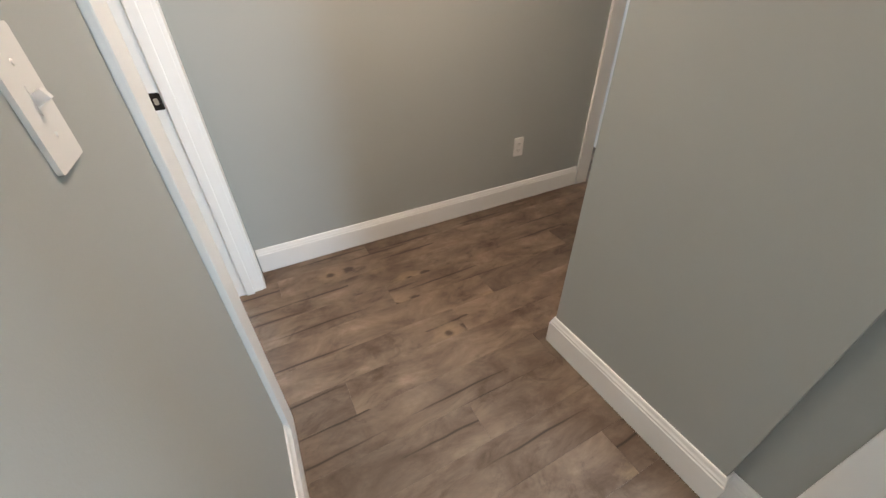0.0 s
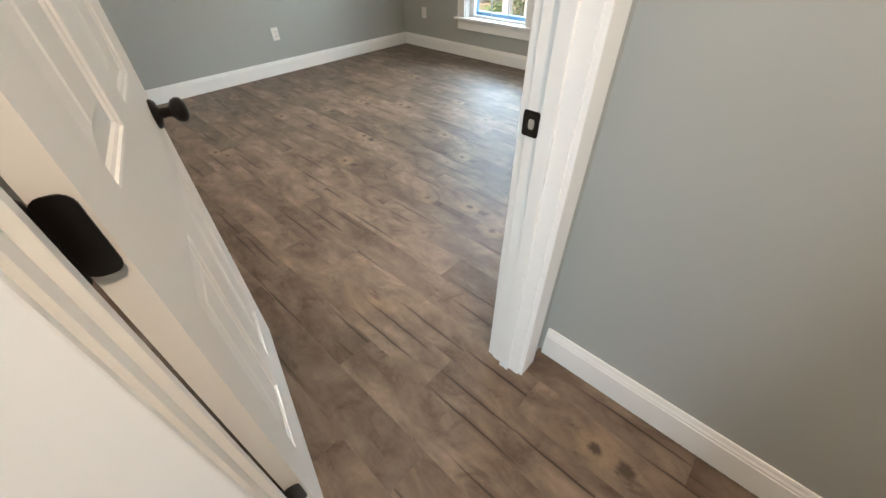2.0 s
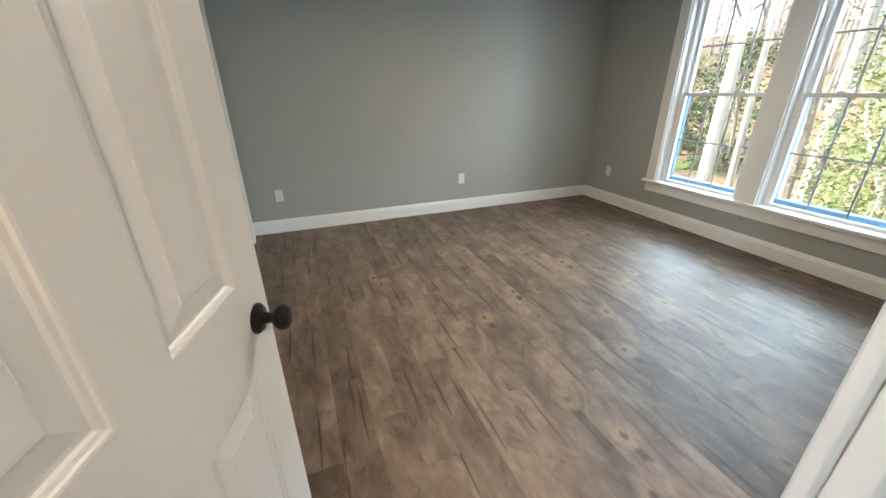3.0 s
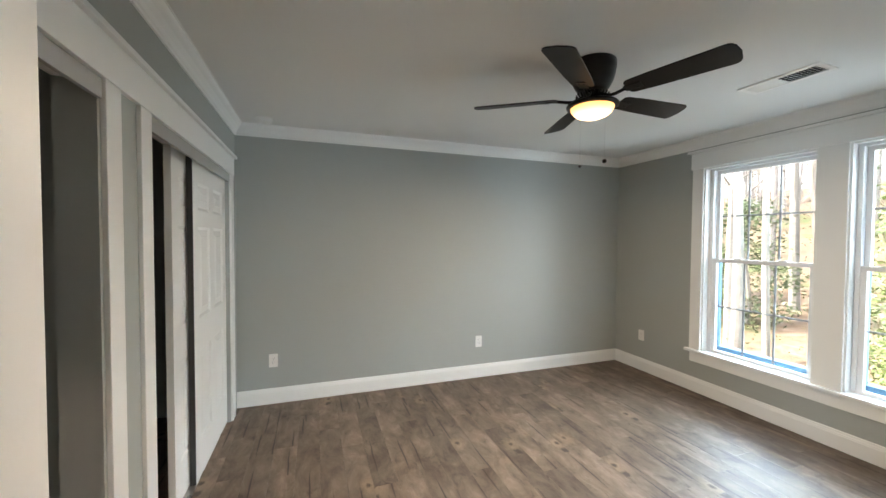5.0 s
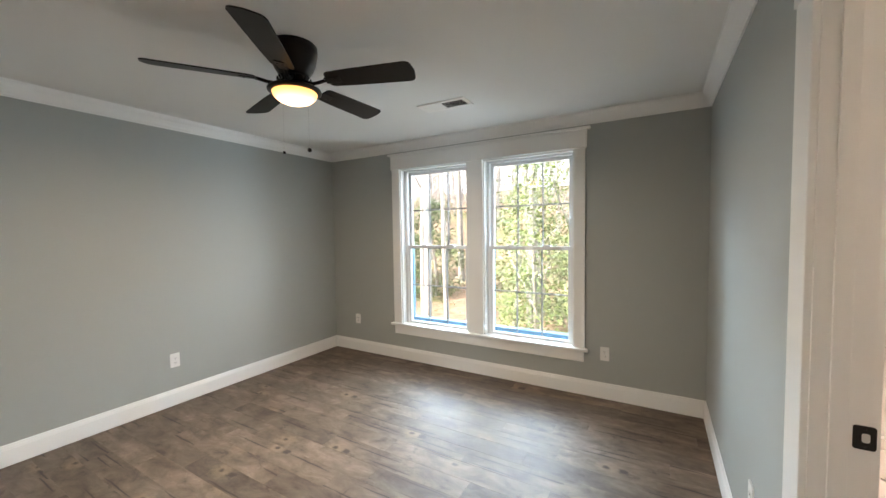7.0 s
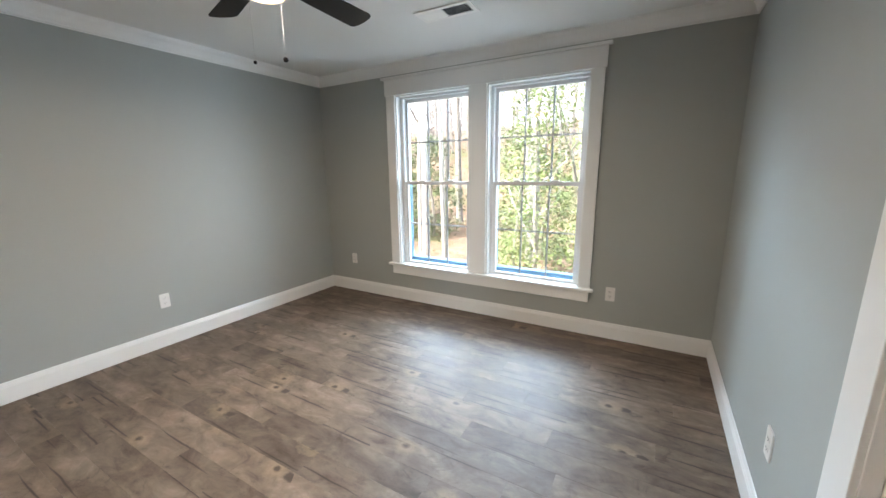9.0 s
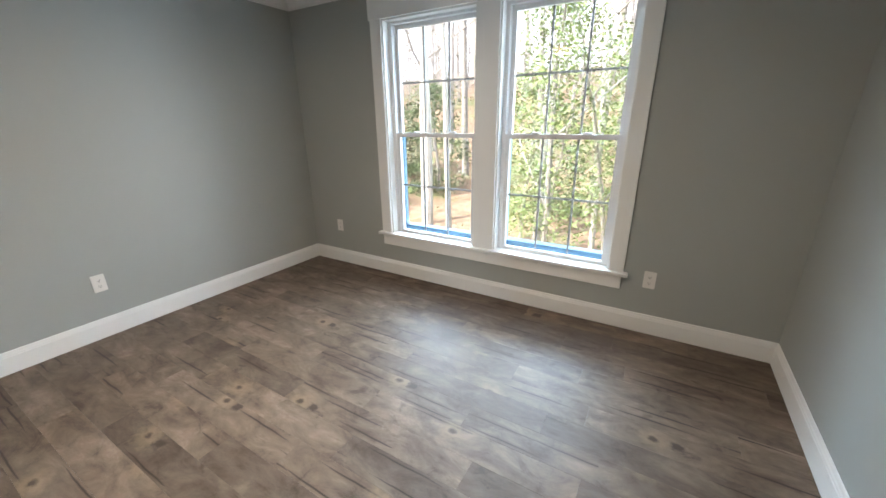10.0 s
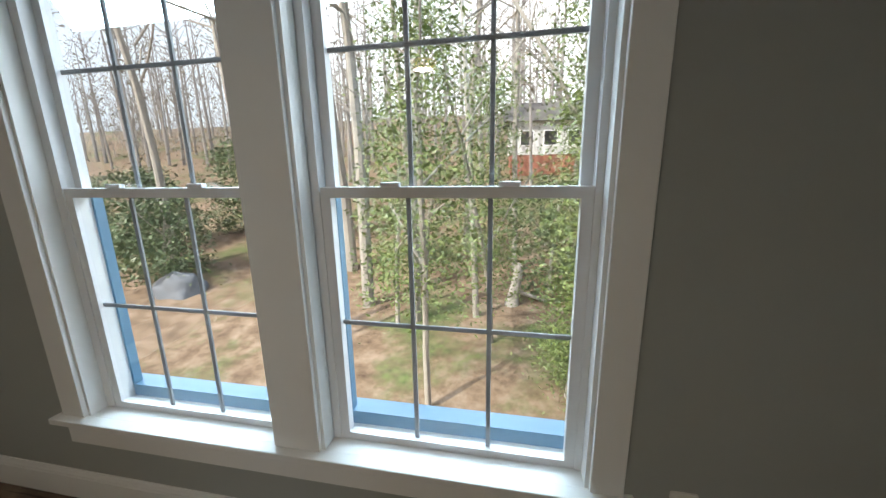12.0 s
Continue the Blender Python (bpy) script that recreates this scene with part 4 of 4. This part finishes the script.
def grow(bm, rng, p, way, length, r, depth, tips):
    """Trunk or branch of bent pieces, forking until depth runs out."""
    n = 4
    for k in range(n):
        way = (way + Vector((rng.uniform(-1, 1), rng.uniform(-1, 1), rng.uniform(-0.4, 0.6))) * 0.13).normalized()
        q = p + way * (length / n)
        r1 = r * (0.9 if depth else 0.7)
        limb(bm, p, q, r, r1)
        p, r = q, r1
        if depth and k > 0:
            side = Vector((rng.uniform(-1, 1), rng.uniform(-1, 1), rng.uniform(0.1, 0.8))).normalized()
            grow(bm, rng, p, (way * 0.5 + side).normalized(), length * rng.uniform(0.35, 0.6), r * 0.5, depth - 1, tips)
    tips.append(p)


def leaves(bm, rng, centre, spread, count, size):
    for _ in range(count):
        c = Vector(centre) + Vector((rng.gauss(0, 1) * spread[0], rng.gauss(0, 1) * spread[1], rng.gauss(0, 1) * spread[2]))
        u = Vector((rng.uniform(-1, 1), rng.uniform(-1, 1), rng.uniform(-0.6, 0.6))).normalized()
        w = u.cross(Vector((rng.uniform(-1, 1), rng.uniform(-1, 1), rng.uniform(-1, 1)))).normalized()
        s = size * rng.uniform(0.6, 1.3)
        v = [bm.verts.new(c + u * a * s + w * e * s) for a, e in ((-0.5, 0), (-0.1, -0.2), (0.5, 0), (-0.1, 0.2))]
        bm.faces.new(v)


def bare_tree(x, y, h, r, seed, lean=(0, 0)):
    rng = random.Random(seed)
    t = thing("bare_tree", "tall bare winter tree with pale bark", "tree", pose(x, y, land(x, y) - 0.1), group="woodland trees")
    b, tips = bmesh.new(), []
    p, way = Vector((0, 0, 0)), Vector((lean[0], lean[1], 1)).normalized()
    n = 7
    for k in range(n):
        q = p + way * (h / n)
        limb(b, p, q, r * (1 - 0.75 * k / n), r * (1 - 0.75 * (k + 1) / n), 9)
        p = q
        way = (way + Vector((rng.uniform(-1, 1), rng.uniform(-1, 1), 0)) * 0.05).normalized()
    part("trunk", b, BARK, t)
    b = bmesh.new()
    for k in range(11):
        z = h * rng.uniform(0.42, 0.98)
        a = rng.uniform(0, 6.28)
        s = Vector((math.cos(a), math.sin(a), rng.uniform(0.3, 0.9))).normalized()
        base = Vector((lean[0], lean[1], 1)).normalized() * z
        grow(b, rng, base, s, h * rng.uniform(0.12, 0.24), r * 0.25, 1, tips)
    tagged(part("branches", b, BARK, t), kind="stuff")
    return t


def leafy_tree(x, y, h, r, seed, clumps, size, material, label, low=0.1, width=1.0):
    rng = random.Random(seed)
    t = thing("evergreen_tree", label, "tree", pose(x, y, land(x, y) - 0.1), group="evergreens behind the house")
    b, tips = bmesh.new(), []
    grow(b, rng, Vector((0, 0, 0)), Vector((0.05, 0, 1)).normalized(), h * 0.8, r, 2, tips)
    part("trunk", b, BARK, t)
    b = bmesh.new()
    for k in range(clumps):
        z = h * (low + (1 - low) * rng.random())
        rad = width * (0.35 + 0.65 * math.sin(math.pi * min(1, (z / h) * 0.8 + 0.15))) * math.sqrt(rng.random())
        a = rng.uniform(0, 6.28)
        leaves(b, rng, (rad * math.cos(a), rad * math.sin(a), z), (0.22, 0.22, 0.18), 52, size)
    tagged(part("crown", b, material, t), kind="stuff")
    return t


GREENS = (
    (-1.75, 10.4, 6.4, 0.06, 3, 150, 0.082, LEAF, "broad-leaved evergreen tree with glossy bright green leaves", 0.30, 1.0),
    (-0.85, 12.5, 5.6, 0.06, 4, 120, 0.080, LEAF, "broad-leaved evergreen tree with loose bright leaves", 0.22, 0.55),
    (0.62, 11.0, 9.0, 0.10, 5, 300, 0.075, LEAF, "slim ivy-covered evergreen tree", 0.03, 0.46),
    (-3.1, 12.9, 5.0, 0.06, 8, 40, 0.10, LEAF, "young evergreen tree with bright leaves", 0.25, 0.8),
    (-3.4, 17.0, 4.0, 0.08, 9, 70, 0.13, LEAF2, "dark evergreen shrub at the wood's edge", 0.02, 1.3),
    (-9.5, 19.0, 5.0, 0.08, 12, 100, 0.16, LEAF2, "dark evergreen shrub at the wood's edge", 0.02, 1.6),
    (0.6, 15.5, 3.2, 0.06, 13, 90, 0.14, LEAF2, "low evergreen shrub in the yard", 0.02, 1.3),
    (-12.0, 15.0, 2.8, 0.06, 15, 120, 0.15, LEAF2, "low evergreen shrub in the yard", 0.02, 1.5),
    (-15.5, 17.5, 3.4, 0.06, 16, 130, 0.16, LEAF2, "low evergreen shrub in the yard", 0.02, 1.9),
    (-18.5, 17.0, 3.0, 0.06, 17, 120, 0.16, LEAF, "low evergreen shrub in the yard", 0.02, 1.8),
    (-13.5, 21.0, 4.2, 0.06, 18, 130, 0.17, LEAF2, "dark evergreen shrub at the wood's edge", 0.02, 1.9),
    (3.6, 15.0, 6.0, 0.08, 14, 120, 0.15, LEAF, "broad-leaved evergreen tree in the yard", 0.05, 1.5),
)
for row in GREENS:
    leafy_tree(*row)
for k, (x, y, h, r) in enumerate(((-4.3, 14.0, 15, 0.17), (-3.2, 15.5, 14, 0.12), (-5.9, 16.5, 16, 0.2), (-7.6, 15.0, 13, 0.14), (-2.2, 18.5, 15, 0.15), (-0.4, 17.0, 14, 0.1), (-2.75, 13.3, 14, 0.13), (2.6, 16.5, 15, 0.13), (-9.5, 22.0, 17, 0.2), (-12.5, 20.0, 16, 0.18), (3.8, 22.0, 16, 0.16), (-6.0, 24.0, 17, 0.2), (6.5, 20.0, 15, 0.15), (-5.55, 12.0, 14, 0.13), (-4.75, 11.9, 13, 0.085), (-12.6, 16.0, 15, 0.16), (-4.35, 14.2, 8, 0.055), (-1.3, 13.6, 12, 0.08))):
    bare_tree(x, y, h, r, 30 + k, (0.03 * math.sin(k * 2.1), 0.02 * math.cos(k)))
# far woods
rng = random.Random(77)
b = bmesh.new()
for k in range(170):
    x, y = rng.uniform(-60, 40), rng.uniform(25, 62)
    z0, h = min(land(x, y), 9.0), rng.uniform(9, 17)
    limb(b, (x, y, z0 - 0.3), (x + rng.uniform(-0.8, 0.8), y, z0 + h), rng.uniform(0.1, 0.24), 0.03, 6)
    for j in range(12):
        zb = z0 + h * rng.uniform(0.35, 0.95)
        limb(b, (x, y, zb), (x + rng.uniform(-2.5, 2.5), y + rng.uniform(-1, 1), zb + rng.uniform(0.6, 2.6)), 0.05, 0.012, 4)
tagged(link("far_woods", b, HILL), "bare grey woods on the far slope", "trees", kind="stuff")
b = bmesh.new()
for k in range(900):
    x, y = rng.uniform(-36, 14), rng.uniform(14, 38)
    leaves(b, rng, (x, y, land(x, y) + rng.uniform(0.1, 0.9)), (0.35, 0.35, 0.25), 9, 0.11)
tagged(link("undergrowth", b, LEAF), "loose green undergrowth along the wood", "undergrowth", kind="stuff")

b = bmesh.new()
for k in range(1100):
    x, y = rng.uniform(-40, 16), rng.uniform(19, 40)
    leaves(b, rng, (x, y, land(x, y) + rng.uniform(2.0, 12.0)), (0.8, 0.8, 0.6), 9, 0.22)
tagged(link("withered_foliage", b, DRYLEAF), "thin withered foliage left on the wood's twigs", "foliage", kind="stuff")
b = bmesh.new()
for k in range(24):
    a0, a1 = radians(20 + k * 140 / 24), radians(20 + (k + 1) * 140 / 24)
    b.faces.new([b.verts.new((150 * math.cos(a), 150 * math.sin(a), z)) for a, z in ((a0, -5), (a1, -5), (a1, 120), (a0, 120))])
bmesh.ops.remove_doubles(b, verts=b.verts, dist=0.01)
setting("backdrop", b, glow("hazy_bright_sky", (0.86, 0.94, 1.0), 0.16), "pale hazy sky beyond the woods", "sky")
b = bmesh.new()
for k in range(9000):
    x, y = rng.uniform(-70, 55), rng.uniform(42, 64)
    z = min(land(x, y), 9.0) + abs(rng.gauss(0, 6.0))
    limb(b, (x, y, z), (x + rng.uniform(-1.6, 1.6), y, z + rng.uniform(0.4, 2.4)), 0.035, 0.012, 3)
tagged(link("far_brush", b, HILL), "haze of bare twigs on the far slope", "undergrowth", kind="stuff")


def far_house(x, y, w, d, turn, wall_mat, base_mat, label):
    z = min(land(x, y), 9.0)
    h = thing("house", label, "house", pose(x, y, z, 0, 0, turn))
    part("base_storey", boxed(-w / 2, -d / 2, -0.8, w / 2, d / 2, 1.1), base_mat, h)
    part("wall", boxed(-w / 2 - 0.05, -d / 2 - 0.05, 1.1, w / 2 + 0.05, d / 2 + 0.05, 3.4), wall_mat, h)
    b = bmesh.new()
    p = [b.verts.new(q) for q in ((-w / 2 - 0.5, -d / 2 - 0.5, 3.4), (w / 2 + 0.5, -d / 2 - 0.5, 3.4), (w / 2 + 0.5, d / 2 + 0.5, 3.4), (-w / 2 - 0.5, d / 2 + 0.5, 3.4), (-w / 2 - 0.5, 0, 5.0), (w / 2 + 0.5, 0, 5.0))]
    for q in ((0, 1, 5, 4), (2, 3, 4, 5), (1, 2, 5), (3, 0, 4), (0, 3, 2, 1)):
        b.faces.new([p[i] for i in q])
    part("roof", b, ROOFM, h)
    for k in (-0.3, 0.0, 0.3):
        wn = part("window", boxed(w * k - 0.5, -d / 2 - 0.09, 1.7, w * k + 0.5, -d / 2 - 0.051, 2.8), VINYL, h)
        part("pane", boxed(w * k - 0.42, -d / 2 - 0.10, 1.78, w * k + 0.42, -d / 2 - 0.091, 2.72), SLOT, wn)


far_house(1.6, 36.0, 5.5, 5, 4, SIDING, BRICK, "white-sided house on a red brick base, far up the slope")

stump = thing("tree_stump", "pale broken tree stump standing in the leafy yard", "stump", pose(-0.45, 14.4, land(-0.45, 14.4) - 0.05))
b = bmesh.new()
rng = random.Random(5)
rings = []
for z, r, dx in ((0.0, 0.20, 0.0), (0.25, 0.15, 0.03), (0.6, 0.13, 0.10), (0.95, 0.12, 0.16)):
    rings.append([b.verts.new((dx + r * math.cos(k * 0.5236), r * math.sin(k * 0.5236), z + (rng.uniform(-0.12, 0.22) if z > 0.9 else 0))) for k in range(12)])
for lo, hi in zip(rings, rings[1:]):
    for k in range(12):
        j = (k + 1) % 12
        b.faces.new((lo[k], lo[j], hi[j], hi[k]))
b.faces.new(rings[-1])
part("trunk", b, BARK, stump)
b = bmesh.new()
limb(b, (0.05, 0.0, 0.45), (0.75, 0.25, 0.12), 0.07, 0.04)
limb(b, (0.75, 0.25, 0.12), (1.7, 0.45, 0.05), 0.04, 0.02)
part("fallen_branch", b, BARK, stump)
rock = thing("boulder", "rounded blue-grey boulder lying among dry leaves", "rock", pose(-10.8, 14.4, land(-10.8, 14.4) - 0.1))
b = bmesh.new()
bmesh.ops.create_icosphere(b, subdivisions=4, radius=1.0)
for v in b.verts:
    v.co *= 1 + 0.22 * noise.noise(v.co * 1.6) + 0.06 * noise.noise(v.co * 5)
    v.co = Vector((v.co.x * 0.85, v.co.y * 0.6, max(-0.1, v.co.z * 0.75)))
part("stone", b, STONE, rock, smooth=True)

# ---- floor boards, laid last ----
lay(XW, XE, 2.98, 5.99, 1)
lay(XW, 5.1, 1.18, 2.98, 2)
lay(XH, 5.1, -1.22, 1.18, 3)
lay(2.9, 4.9, 2.98, 4.48, 4)
